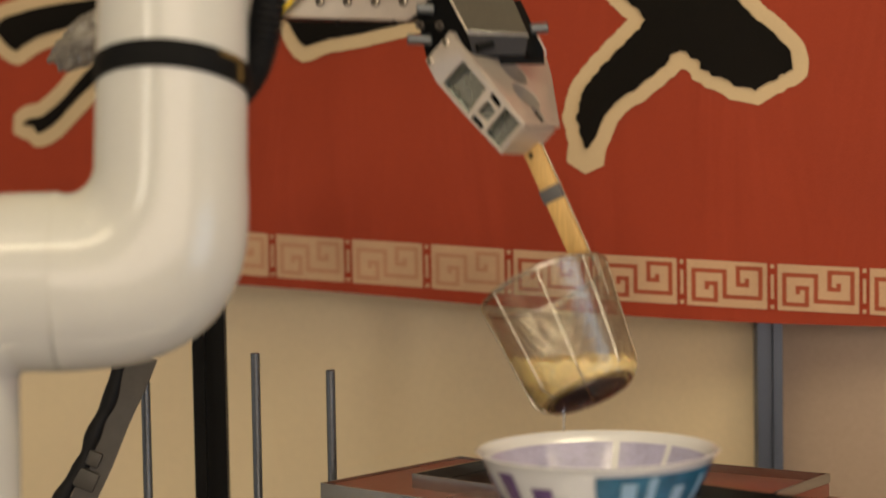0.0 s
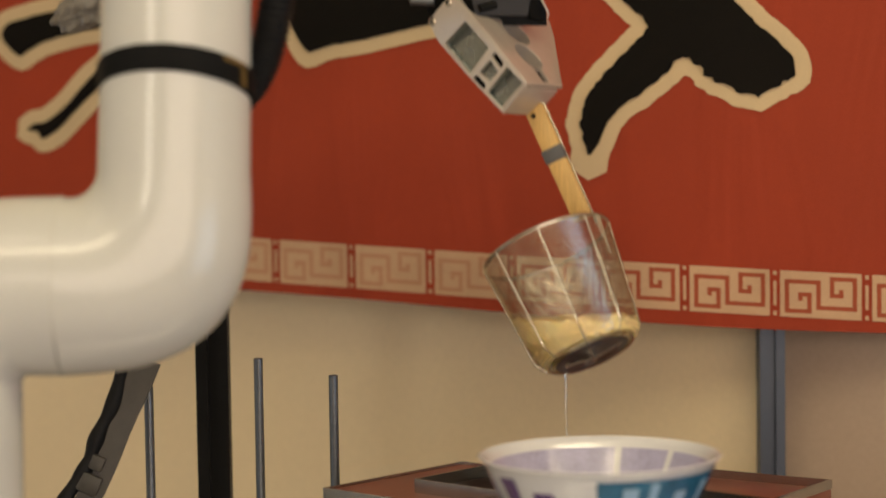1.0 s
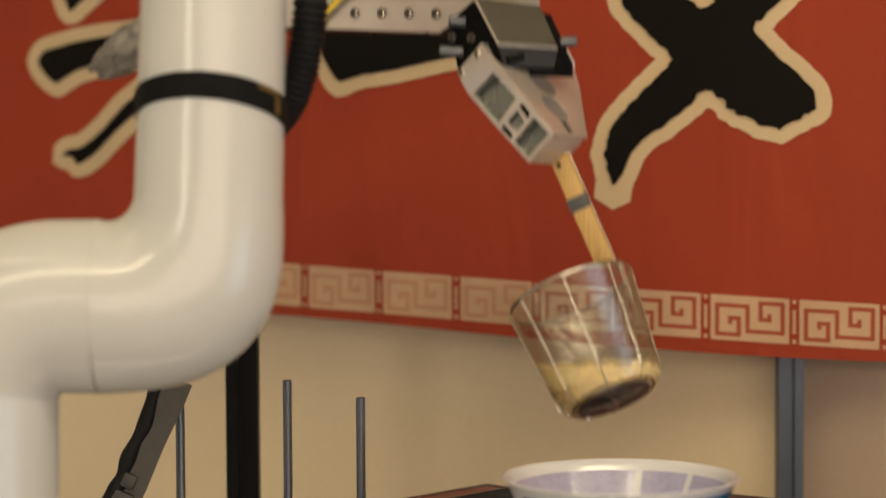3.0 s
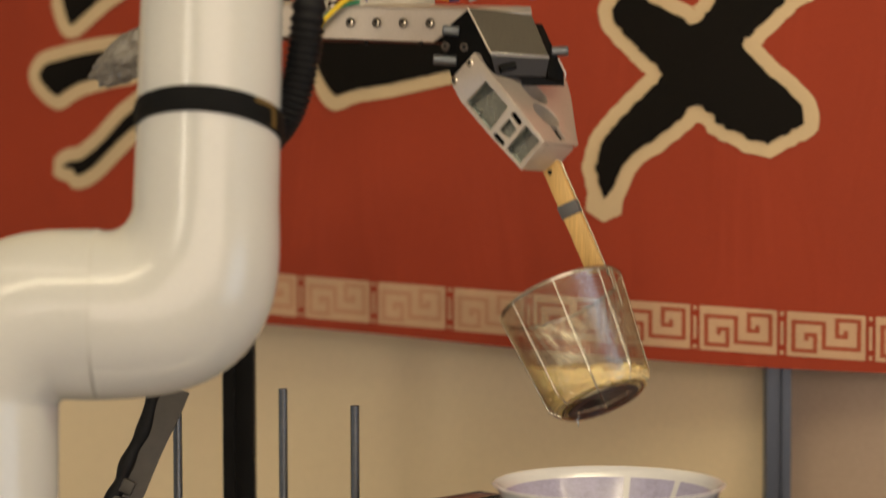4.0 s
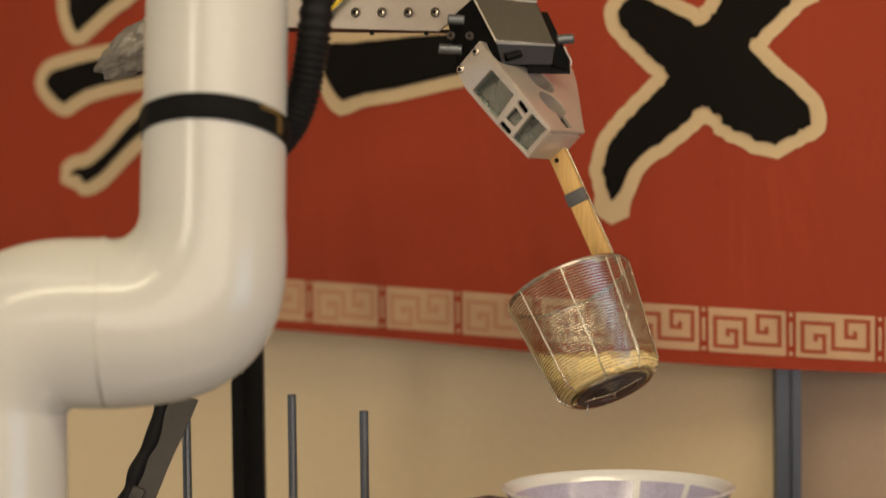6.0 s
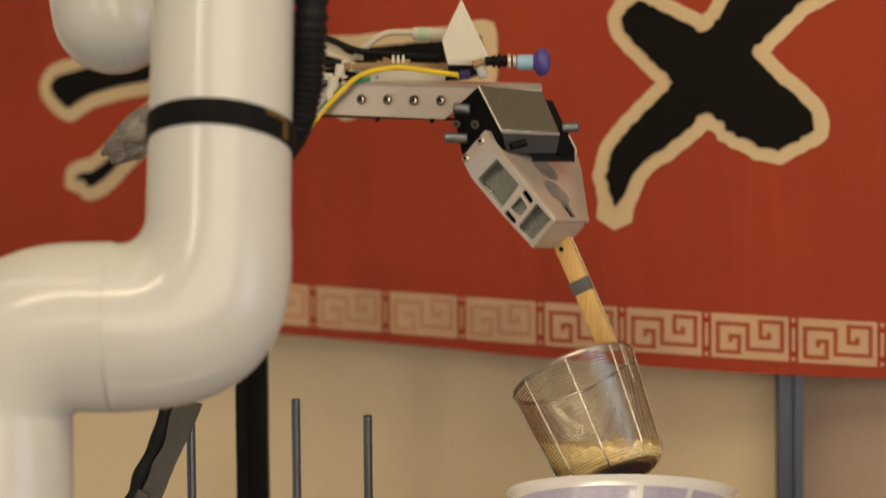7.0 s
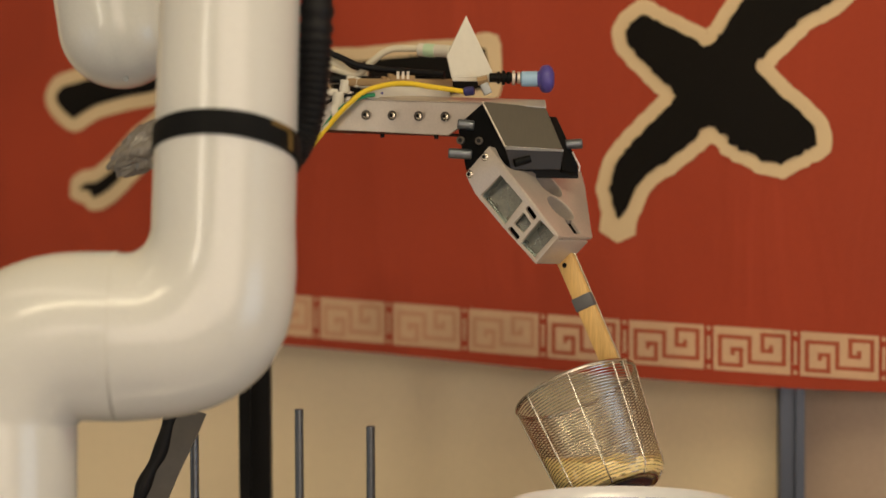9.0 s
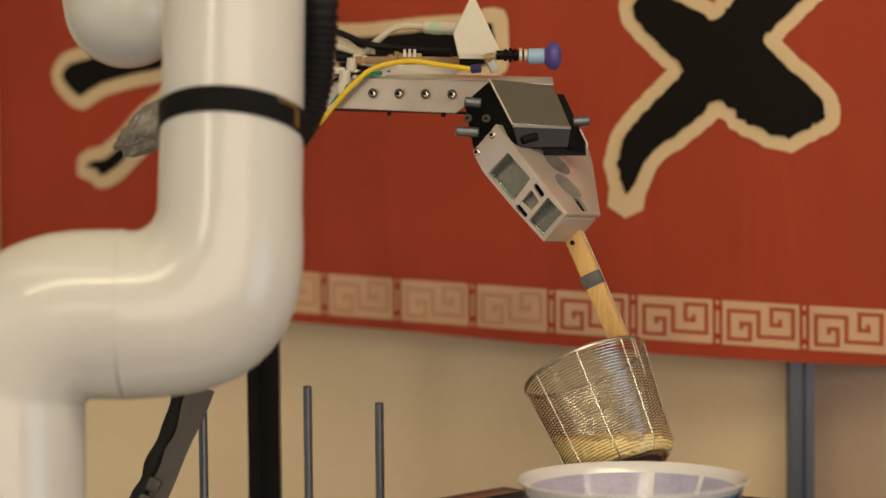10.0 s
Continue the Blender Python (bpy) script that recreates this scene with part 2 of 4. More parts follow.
def extrude_outline(outer, holes, origin, e1, e2, thick, bevel=0.0):
    """A plate with holes: 2D outlines in the plane (e1, e2), extruded along e1 x e2 by thick."""
    bm = bmesh.new()
    n = Vector(e1).cross(Vector(e2)).normalized()
    edges, lists = [], []
    for loop in (outer, *holes):
        vs = [bm.verts.new(Vector(origin) + Vector(e1) * x + Vector(e2) * y) for x, y in loop]
        lists.append(vs)
        edges += [bm.edges.new((vs[k], vs[(k + 1) % len(vs)])) for k in range(len(vs))]
    r = bmesh.ops.triangle_fill(bm, use_beauty=True, use_dissolve=False, edges=edges)
    faces = [g for g in r["geom"] if isinstance(g, bmesh.types.BMFace)]
    ex = bmesh.ops.extrude_face_region(bm, geom=faces)
    bmesh.ops.translate(bm, vec=n * thick, verts=[g for g in ex["geom"] if isinstance(g, bmesh.types.BMVert)])
    if bevel:
        bmesh.ops.recalc_face_normals(bm, faces=bm.faces)
        sharp = [e for e in bm.edges if len(e.link_faces) == 2 and e.calc_face_angle(0) > radians(60)]
        bmesh.ops.bevel(bm, geom=sharp, offset=bevel, segments=2, affect="EDGES", profile=0.6)
    return bm


def circle(cx, cy, r, n=20):
    return [(cx + r * math.cos(2 * math.pi * k / n), cy + r * math.sin(2 * math.pi * k / n)) for k in range(n)]


# ---------------------------------------------------------------- the room
def slab(name, lo, hi, mat, kind="structure"):
    c = [(a + b) / 2 for a, b in zip(lo, hi)]
    s = [b - a for a, b in zip(lo, hi)]
    return solid(name, box(c, s), mat, kind=kind, smooth=False)


slab("floor", (-3, -2, -0.1), (3, 3.6, 0), FLOOR)
slab("ceiling", (-3, -2, 3.0), (3, 3.6, 3.1), PLASTER)
slab("wall_south", (-3.1, -2.1, 0), (3.1, -2, 3), PLASTER)
slab("wall_west", (-3.1, -2, 0), (-3, 3.6, 3), PLASTER)
slab("wall_east", (3, -2, 0), (3.1, 3.6, 3), PLASTER)


def back_wall():
    """The wall behind the cloth, turned with it; darker and pinker right of the post."""
    bm = bmesh.new()
    m = Matrix.Translation((0.0, 2.932, 0)) @ Matrix.Rotation(math.atan(-0.40), 4, "Z")
    seam = 0.331 * math.hypot(1, 0.40)
    add_box(bm, ((seam - 3.7) / 2, 0.05, 1.5), (seam + 3.7, 0.1, 3.0), m)
    solid("wall_north", bm, WALL, kind="structure", smooth=False)
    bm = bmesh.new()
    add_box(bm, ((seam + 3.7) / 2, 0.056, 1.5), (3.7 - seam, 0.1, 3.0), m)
    solid("wall_north_right", bm, WALLB, kind="structure", smooth=False)


back_wall()


# ---------------------------------------------------------------- the banner
def cloth_y(x):
    return 2.82 - 0.36 * x + 0.2 * x * x


def fold(x, z):
    """Slack of the hanging cloth."""
    return 0.0022 * math.sin(14 * x + 3.1 * z) * (1.35 - min(z, 1.35)) * 3 + 0.0016 * math.sin(23 * x - 19 * z)


def cloth_point(x, z, lift=0.0):
    y = cloth_y(x) + fold(x, z)
    slope = -0.36 + 0.4 * x
    n = Vector((slope, -1, 0)).normalized()
    return Vector((x, y, z)) + n * lift


def hem_z(x):
    return 1.1160 - 0.0385 * x - 0.004 * math.sin(6 * x)


CLOTH_LEFT, CLOTH_RIGHT, CLOTH_TOP = -0.668, 0.62, 1.95
banner = thing("banner", "red cloth banner with black brush lettering and cream key border", "banner")


def build_cloth():
    bm = bmesh.new()
    nx, nz = 120, 60
    grid = []
    for i in range(nx + 1):
        x = CLOTH_LEFT + (CLOTH_RIGHT - CLOTH_LEFT) * i / nx
        lo = hem_z(x)
        grid.append([bm.verts.new(cloth_point(x, lo + (CLOTH_TOP - lo) * k / nz)) for k in range(nz + 1)])
    for a, b in zip(grid, grid[1:]):
        for k in range(nz):
            bm.faces.new((a[k], b[k], b[k + 1], a[k + 1]))
    faces = list(bm.faces)
    ex = bmesh.ops.extrude_face_region(bm, geom=faces)
    for g in ex["geom"]:
        if isinstance(g, bmesh.types.BMVert):
            g.co.y += 0.0012
    return bm


part("cloth", build_cloth(), CLOTH, banner)


def brush(outline, grow, ragged, seed, lift):
    """A brush form laid on the cloth: a rounded outline with uneven edges, widened by grow."""
    n = len(outline)
    pts = [Vector((x, z)) for x, z in outline]
    fine = []
    for i in range(n):
        a, b, c, e = pts[i - 1], pts[i], pts[(i + 1) % n], pts[(i + 2) % n]
        steps = max(2, int((c - b).length / 0.004))
        for k in range(steps):
            t = k / steps
            straight = b + (c - b) * t
            bent = 0.5 * (2 * b + (c - a) * t + (2 * a - 5 * b + 4 * c - e) * t * t + (3 * b - a - 3 * c + e) * t ** 3)
            fine.append(straight * 0.45 + bent * 0.55)
    area = sum(p.x * q.y - q.x * p.y for p, q in zip(fine, fine[1:] + fine[:1]))
    sign = -1 if area > 0 else 1
    m = len(fine)
    moved = []
    for i, p in enumerate(fine):
        t = (fine[(i + 2) % m] - fine[i - 2]).normalized()
        out = Vector((-t.y, t.x)) * sign
        jag = ragged * (2.3 if p.x > 0.23 and p.y < 1.40 else 1.0) * (noise.noise((p.x * 150 + seed, p.y * 150, 2.2)) + 0.7 * noise.noise((p.x * 380, p.y * 380 + seed, 5.1)))
        before, after = (p - fine[i - 4]).normalized(), (fine[(i + 4) % m] - p).normalized()
        bend = before.angle(after, 0.0)
        convex = (before.x * after.y - before.y * after.x) * sign < 0
        point = min(1.8, 1 / max(0.4, math.cos(bend / 2))) if convex and 0 < grow < 0.016 else 1.0
        moved.append(p + out * (grow * point + jag))
    if grow:
        # drop what folds back at inner corners
        kept = []
        for q in moved:
            if min((q - p).length for p in fine) > grow * 0.93 - ragged:
                kept.append(q)
        moved = kept
    bm = bmesh.new()
    vs = [bm.verts.new((p.x, 0, p.y)) for p in moved]
    es = [bm.edges.new((vs[k], vs[(k + 1) % len(vs)])) for k in range(len(vs))]
    bmesh.ops.triangle_fill(bm, use_beauty=True, edges=es)
    for _ in range(4):
        long = [e for e in bm.edges if e.calc_length() > 0.014]
        if not long:
            break
        bmesh.ops.subdivide_edges(bm, edges=long, cuts=1)
        bmesh.ops.triangulate(bm, faces=[f for f in bm.faces if len(f.verts) > 3])
    for v in bm.verts:
        v.co = cloth_point(v.co.x, v.co.z, lift)
    return bm


# the corners of each brush form, metres on the cloth: across and up
GLYPHS = [
    ("lettering_cross", 0.0155, 0.0024, [
        (0.147, 1.496), (0.152, 1.508), (0.165, 1.517), (0.171, 1.516), (0.218, 1.492), (0.241, 1.482), (0.280, 1.538), (0.310, 1.578),
        (0.404, 1.567), (0.368, 1.526), (0.341, 1.512), (0.307, 1.479), (0.289, 1.458), (0.311, 1.432), (0.347, 1.399), (0.355, 1.381),
        (0.351, 1.368), (0.335, 1.360), (0.317, 1.350), (0.295, 1.355), (0.265, 1.372), (0.238, 1.395), (0.227, 1.382), (0.193, 1.353),
        (0.171, 1.340), (0.158, 1.324), (0.149, 1.302), (0.138, 1.288), (0.132, 1.303), (0.128, 1.324), (0.136, 1.350), (0.152, 1.372),
        (0.180, 1.401), (0.202, 1.426), (0.180, 1.451), (0.152, 1.480)]),
    ("lettering_bar", 0.0159, 0.0010, [
        (-0.205, 1.453), (-0.200, 1.469), (-0.153, 1.471), (-0.098, 1.476), (-0.051, 1.478), (-0.014, 1.482), (-0.013, 1.439), (-0.051, 1.430),
        (-0.112, 1.417), (-0.153, 1.411), (-0.174, 1.404), (-0.183, 1.411), (-0.196, 1.434)]),
    ("lettering_sweep", 0.0170, 0.0006, [
        (-0.567, 1.432), (-0.558, 1.444), (-0.517, 1.454), (-0.477, 1.460), (-0.430, 1.464), (-0.377, 1.472), (-0.377, 1.448), (-0.438, 1.436),
        (-0.470, 1.431), (-0.510, 1.421), (-0.530, 1.411), (-0.541, 1.404), (-0.552, 1.411), (-0.563, 1.422)]),
    ("lettering_sweep", 0.0170, 0.0006, [
        (-0.536, 1.315), (-0.526, 1.322), (-0.507, 1.326), (-0.479, 1.347), (-0.447, 1.379), (-0.385, 1.420), (-0.385, 1.393), (-0.439, 1.364),
        (-0.467, 1.340), (-0.495, 1.314), (-0.515, 1.304), (-0.521, 1.313)]),
    ("lettering_sweep", 0.0170, 0.0006, [
        (-0.532, 1.522), (-0.527, 1.504), (-0.521, 1.492), (-0.504, 1.505), (-0.476, 1.526), (-0.445, 1.546), (-0.444, 1.581), (-0.531, 1.584)]),
]
for gi, (gname, grow, rag, outline) in enumerate(GLYPHS):
    part(gname + "_outline", brush(outline, grow, rag * 0.6, gi * 7.0, 0.0012 + 0.0003 * gi), CREAM, banner, "cream outline of the brush form")
    part(gname, brush(outline, 0.0, rag, gi * 7.0, 0.0036), INK, banner, "black brush form")


def key_tile():
    """One meander tile, 18 by 11 cells: two squared spirals left open in a cream block."""
    red = {(8, r) for r in range(2, 9)}

    def run(c0, r0, c1, r1):
        for c in range(min(c0, c1), max(c0, c1) + 1):
            for r in range(min(r0, r1), max(r0, r1) + 1):
                red.add((c, r))
                red.add((17 - c, 10 - r))

    run(1, 8, 8, 8), run(1, 1, 1, 8), run(1, 1, 6, 1), run(6, 1, 6, 5), run(4, 5, 6, 5), run(4, 4, 4, 5)
    return [(c, r) for c in range(18) for r in range(11) if (c, r) not in red]


def lay_border():
    cell_h = 0.0497 / 11
    pitch = 0.0975
    cells = key_tile()
    # the arc length along the cloth, from x
    xs = [CLOTH_LEFT + k * 0.002 for k in range(int((CLOTH_RIGHT - CLOTH_LEFT) / 0.002) + 1)]
    arc = [0.0]
    for a, b in zip(xs, xs[1:]):
        arc.append(arc[-1] + math.hypot(b - a, cloth_y(b) - cloth_y(a)))
    s0 = float(np.interp(-0.2206, xs, arc))

    def at(s):
        return float(np.interp(s, arc, xs))

    def base(x):
        return 1.1396 - 0.0466 * (x + 0.2206) + 0.0005

    for n in range(-5, 9):
        left = s0 + n * pitch
        if left < 0.01 or left + pitch > arc[-1] - 0.005:
            continue
        cw = pitch / 20.3
        bm = bmesh.new()

        def quad(a, b, r0, r1):
            xa, xb = at(left + a * cw), at(left + b * cw)
            vs = [bm.verts.new(cloth_point(x, base(x) + r * cell_h, 0.0012)) for x, r in ((xa, r0), (xb, r0), (xb, r1), (xa, r1))]
            bm.faces.new(vs)

        for c, r in cells:
            quad(1.15 + c, 2.15 + c, r, r + 1)
        quad(-0.35, 0.35, 2.6, 8.4)
        quad(-0.4, 0.4, 0.2, 1.2)
        quad(-0.4, 0.4, 9.8, 10.8)
        tile = part("key_tile", bm, KEYCREAM, banner, "cream meander tile")
        ground = bmesh.new()
        for k in range(12):
            ends = [at(left + (1.15 + 1.5 * q) * cw) for q in (k, k + 1)]
            ground.faces.new([ground.verts.new(cloth_point(x, base(x) + r * cell_h, 0.0006)) for x, r in ((ends[0], 0), (ends[1], 0), (ends[1], 11), (ends[0], 11))])
        part("tile_ground", ground, KEYWORN if n < 3 else KEYRED, tile, "faded red between the lines")


lay_border()


# the rail and the posts that carry the cloth
def extrusion_post(name, at, width, top, mat, label, rz=0.0):
    """A slotted profile bar standing on the floor."""
    w, s, d = width / 2, width * 0.13, width * 0.22
    out = [(-w, -w), (-s, -w), (-s, -w + d), (s, -w + d), (s, -w), (w, -w), (w, -s), (w - d, -s), (w - d, s), (w, s),
           (w, w), (s, w), (s, w - d), (-s, w - d), (-s, w), (-w, w), (-w, s), (-w + d, s), (-w + d, -s), (-w, -s)]
    bm = extrude_outline(out, [], (0, 0, 0), (1, 0, 0), (0, 1, 0), top)
    ob = solid(name, bm, mat, label, "post", smooth=False)
    ob.matrix_world = Matrix.Translation(at) @ Matrix.Rotation(radians(rz), 4, "Z")
    return ob


extrusion_post("aluminium_post", (0.331, 2.757, 0), 0.0275, 1.97, POST, "slotted grey aluminium post standing behind the red banner", 3)
extrusion_post("black_post", (-0.262, 2.64, 0), 0.034, 1.27, BLACK, "black slotted profile post standing behind the robot arm", 3)
extrusion_post("side_post", (-0.712, 3.14, 0), 0.05, 2.0, WHITEP, "pale post standing at the end of the banner", 3)
rail = solid("banner_rail", rod((-0.72, 3.195, 1.955), (0.64, 2.651, 1.955), 0.011), POST, "grey rail from which the banner hangs", "rail")

# ---------------------------------------------------------------- counter, rods, boxes
counter = thing("counter", "steel-topped work counter under the robot and the bowl", "counter")
part("top", box((-0.05, 2.32, 0.845), (1.7, 0.72, 0.03), bevel=0.004), STEELPLATE, counter)
for px in (-0.86, 0.76):
    for py in (2.0, 2.64):
        part("leg", box((px, py, 0.415), (0.04, 0.04, 0.83), bevel=0.004), STEELPLATE, counter)
part("shelf", box((-0.05, 2.32, 0.2), (1.6, 0.62, 0.02)), STEELPLATE, counter)


def steel_rod(x, y, top):
    ob = thing("steel_rod", "thin grey steel rod standing upright on the counter", "rod", Matrix.Translation((x, y, 0.86)), "rods on the counter")
    h = top - 0.86
    part("bar", rod((0, 0, 0), (0, 0, h), 0.0046, 18, 0.0007), RODM, ob)
    part("foot", rod((0, 0, 0), (0, 0, 0.008), 0.011, 18, 0.001), RODM, ob)


steel_rod(-0.2025, 2.531, 1.098)
steel_rod(-0.1250, 2.501, 1.084)
steel_rod(-0.3030, 2.462, 1.080)


def tray_box():
    """A folded steel box turned a corner to the view, with a raised inner frame."""
    ob = thing("steel_box", "brushed steel box with a raised rim standing on the counter", "box",
               Matrix.Translation((-0.131, 2.428, 0.86)) @ Matrix.Rotation(radians(-41), 4, "Z"))
    lx, ly, h = 0.52, 0.20, 0.124
    for c, s in (((lx / 2, 0.001, h / 2), (lx, 0.002, h)), ((lx / 2, ly - 0.001, h / 2), (lx, 0.002, h)),
                 ((0.001, ly / 2, h / 2), (0.002, ly - 0.004, h)), ((lx - 0.001, ly / 2, h / 2), (0.002, ly - 0.004, h))):
        part("side", box(c, s), STEELPLATE, ob)
    part("top", box((lx / 2, ly / 2, h - 0.004), (lx - 0.006, ly - 0.006, 0.003)), DARKSTEEL, ob, "steel top sheet, red banner reflection in its colour")
    for c, s in (((0.30, 0.045, h + 0.004), (0.44, 0.002, 0.014)), ((0.30, 0.165, h + 0.004), (0.44, 0.002, 0.014)),
                 ((0.08, 0.105, h + 0.004), (0.002, 0.118, 0.014))):
        part("rim", box(c, s), STEELPLATE, ob, "raised steel rim")
    # black sheet on the top stands for the shade of an open well
    part("well_shade", box((0.30, 0.105, h - 0.001), (0.436, 0.116, 0.002)), BLACK, ob, "black sheet for the shade inside the raised rim")
    return ob


tray_box()


def dark_tray():
    ob = thing("dark_tray", "dark steel tray with folded bright edges standing on the counter", "tray",
               Matrix.Translation((0.220, 2.570, 0.86)) @ Matrix.Rotation(radians(-32), 4, "Z"))
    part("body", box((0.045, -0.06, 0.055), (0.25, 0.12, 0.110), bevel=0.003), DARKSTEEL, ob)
    part("lip", box((0.045, -0.002, 0.114), (0.25, 0.003, 0.009)), STEELPLATE, ob, "thin bright folded edge")
    part("lip", box((0.1685, -0.06, 0.114), (0.003, 0.113, 0.009)), STEELPLATE, ob, "thin bright folded edge")
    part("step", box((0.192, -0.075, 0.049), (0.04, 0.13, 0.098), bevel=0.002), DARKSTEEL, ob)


dark_tray()


def bowl():
    ob = thing("ramen_bowl", "white porcelain bowl with lilac inside and teal painted sides", "bowl",
               Matrix.Translation((0.1295, 2.20, 0.984)))
    R, H = 0.106, 0.066
    outer = [(0.0, 0.004), (0.034, 0.004), (0.036, 0.0), (0.040, 0.0), (0.042, 0.003), (0.062, 0.007), (0.073, 0.014), (0.080, 0.0215), (0.089, 0.036), (0.097, 0.052),
             (0.1015, 0.0615), (0.1045, 0.0645), (0.106, H), (0.1045, H + 0.001), (0.1005, H - 0.0012), (0.098, H - 0.0045)]
    inner = [(0.098, H - 0.0045), (0.092, 0.050), (0.083, 0.034), (0.066, 0.017), (0.03, 0.010), (0.0, 0.009)]
    part("body", lathe(outer + inner[1:], 96), PORCELAIN, ob)

    def wall_radius(z):
        return float(np.interp(z, (0.003, 0.007, 0.014, 0.0215, 0.036, 0.052, 0.0615), (0.042, 0.062, 0.073, 0.080, 0.089, 0.097, 0.1015)))

    def band(z0, z1, a0, a1, mat, name, label, lift):
        bm = bmesh.new()
        n = max(3, int((a1 - a0) / 3))
        rows = []
        for k in range(n + 1):
            a = radians(a0 + (a1 - a0) * k / n)
            heights = [z0 + (z1 - z0) * j / 6 for j in range(7)]
            rows.append([bm.verts.new(((wall_radius(z) + lift) * math.cos(a), (wall_radius(z) + lift) * math.sin(a), z)) for z in heights])
        for a, b in zip(rows, rows[1:]):
            for j in range(6):
                bm.faces.new((a[j], b[j], b[j + 1], a[j + 1]))
        return part(name, bm, mat, ob, label)

    # panels of colour inside, white between them
    for a0, a1 in ((-60, 44), (48, 76), (80, 172), (176, 296)):
        bm = bmesh.new()
        n = int((a1 - a0) / 3)
        rows = []
        for k in range(n + 1):
            a = radians(a0 + (a1 - a0) * k / n)
            rows.append([bm.verts.new(((r - 0.0007) * math.cos(a), (r - 0.0007) * math.sin(a), z + 0.0003)) for r, z in ((0.0958, H - 0.0085), (0.092, 0.0502), (0.083, 0.0342))])
        for a, b in zip(rows, rows[1:]):
            for j in range(2):
                bm.faces.new((a[j], b[j], b[j + 1], a[j + 1]))
        part("inner_panel", bm, LILAC, ob, "lilac glazed panel")
    # painted figures outside
    figures = [(-93, -4, TEAL, 0.006, 0.0585, 0), (-80, -72, PALEBLUE, 0.010, 0.052, 1), (-66, -61, PALEBLUE, 0.024, 0.056, 1), (-50, -42, PALEBLUE, 0.008, 0.046, 1),
               (-30, -24, PALEBLUE, 0.014, 0.052, 1), (-128, -116, PURPLE, 0.020, 0.046, 0), (-150, -138, PURPLE, 0.030, 0.056, 0),
               (-112, -101, LILAC, 0.010, 0.030, 0), (-172, -160, LILAC, 0.020, 0.050, 0), (20, 60, TEAL, 0.03, 0.058, 0), (90, 120, PURPLE, 0.03, 0.055, 0)]
    for a0, a1, mat, z0, z1, over in figures:
        band(z0, z1, a0, a1, mat, "painted_figure", "glazed painted figure", 0.0011 + 0.0006 * over)
    return ob


bowl()

# ---------------------------------------------------------------- the robot, in a drawing frame of U metres a unit
U = 0.000562
ORIGIN = (0.0687, 2.4195, 1.2594)
TURN = (-3.72, 0.56, 3.45)


def d(x, y, z=0.0):
    """A point of the drawing: right, down and away, in units, as metres in the robot's space."""
    return Vector(((x - 1000) * U, z * U, (420 - y) * U))


# the arm stands in front of the tool
NEAR, EYE = 0.88, Vector((0.076, -0.045, 1.399))
ARM_PLACE = Matrix.Translation(EYE) @ Matrix.Scale(NEAR, 4) @ Matrix.Translation(-EYE) @ pose(*ORIGIN, *TURN)
arm = thing("robot_arm", "glossy white jointed robot arm with a black strap", "robot arm", ARM_PLACE)


def arm_body():
    """Up from the base, over to the side and up again: two round elbows."""
    path, rad = [], []
    for k in range(6):
        path.append(d(-3 - k * 0.4, 1228 - k * 102, 25)), rad.append(152 * U)
    c = (155, 718)
    for k in range(1, 21):
        a = radians(180 + 90 * k / 20)
        path.append(d(c[0] + 160 * math.cos(a), c[1] + 160 * math.sin(a), 25)), rad.append((151 + 3 * math.sin(radians(9 * k))) * U)
    c = (216, 368)
    for k in range(0, 29):
        a = radians(90 - 90 * k / 28)
        f = k / 28
        path.append(d(c[0] + 190 * math.cos(a), c[1] + 190 * math.sin(a), 25))
        rad.append((152 - 23 * f) * U)
    for k in range(1, 9):
        path.append(d(406 + 18 * k / 8, 368 - k * 103, 25)), rad.append((129 - 7.5 * k / 8) * U)
    return path, rad


arm_path, arm_rad = arm_body()
split = min(range(20, 32), key=lambda k: abs(arm_path[k].x - d(186, 560).x))
part("shoulder_tube", tube(arm_path[:split + 1], arm_rad[:split + 1], 96), ROBOT, arm)


def elbow_mesh():
    """The upper arm: its outer bend swells while the inner fillet stays."""
    bm = tube(arm_path[split:], arm_rad[split:], 96)
    for v in bm.verts:
        vx, vy = v.co.x / U + 1000 - 216, 420 - v.co.z / U - 368
        if vx > 0 and vy > 0:
            r = math.hypot(vx, vy)
            f = math.atan2(vx, vy) / (math.pi / 2)
            grow = 36 * math.sin(math.pi * f) ** 2 * max(0.0, min(1.0, (r - 40) / 290))
            v.co.x += grow * vx / r * U
            v.co.z -= grow * vy / r * U
    return bm


elbow = part("upper_arm", elbow_mesh(), ROBOT, arm)


def on_arm(x, y):
    """The place on the front of the upper arm behind a point of the drawing."""
    bm = elbow_mesh()
    tree = BVHTree.FromBMesh(bm)
    bm.free()
    place, normal, _, _ = tree.ray_cast(d(x, y, -600), Vector((0, 1, 0)))
    return place, normal


for px, py, pr in ((472, 499, 5.5), (452, 520, 2.2), (300, 585, 2.0)):
    place, normal = on_arm(px, py)
    part("plug", rod(place - normal * 2 * U, place + normal * 0.9 * U, pr * U, 14), SEAMM, elbow, "small grey plug")


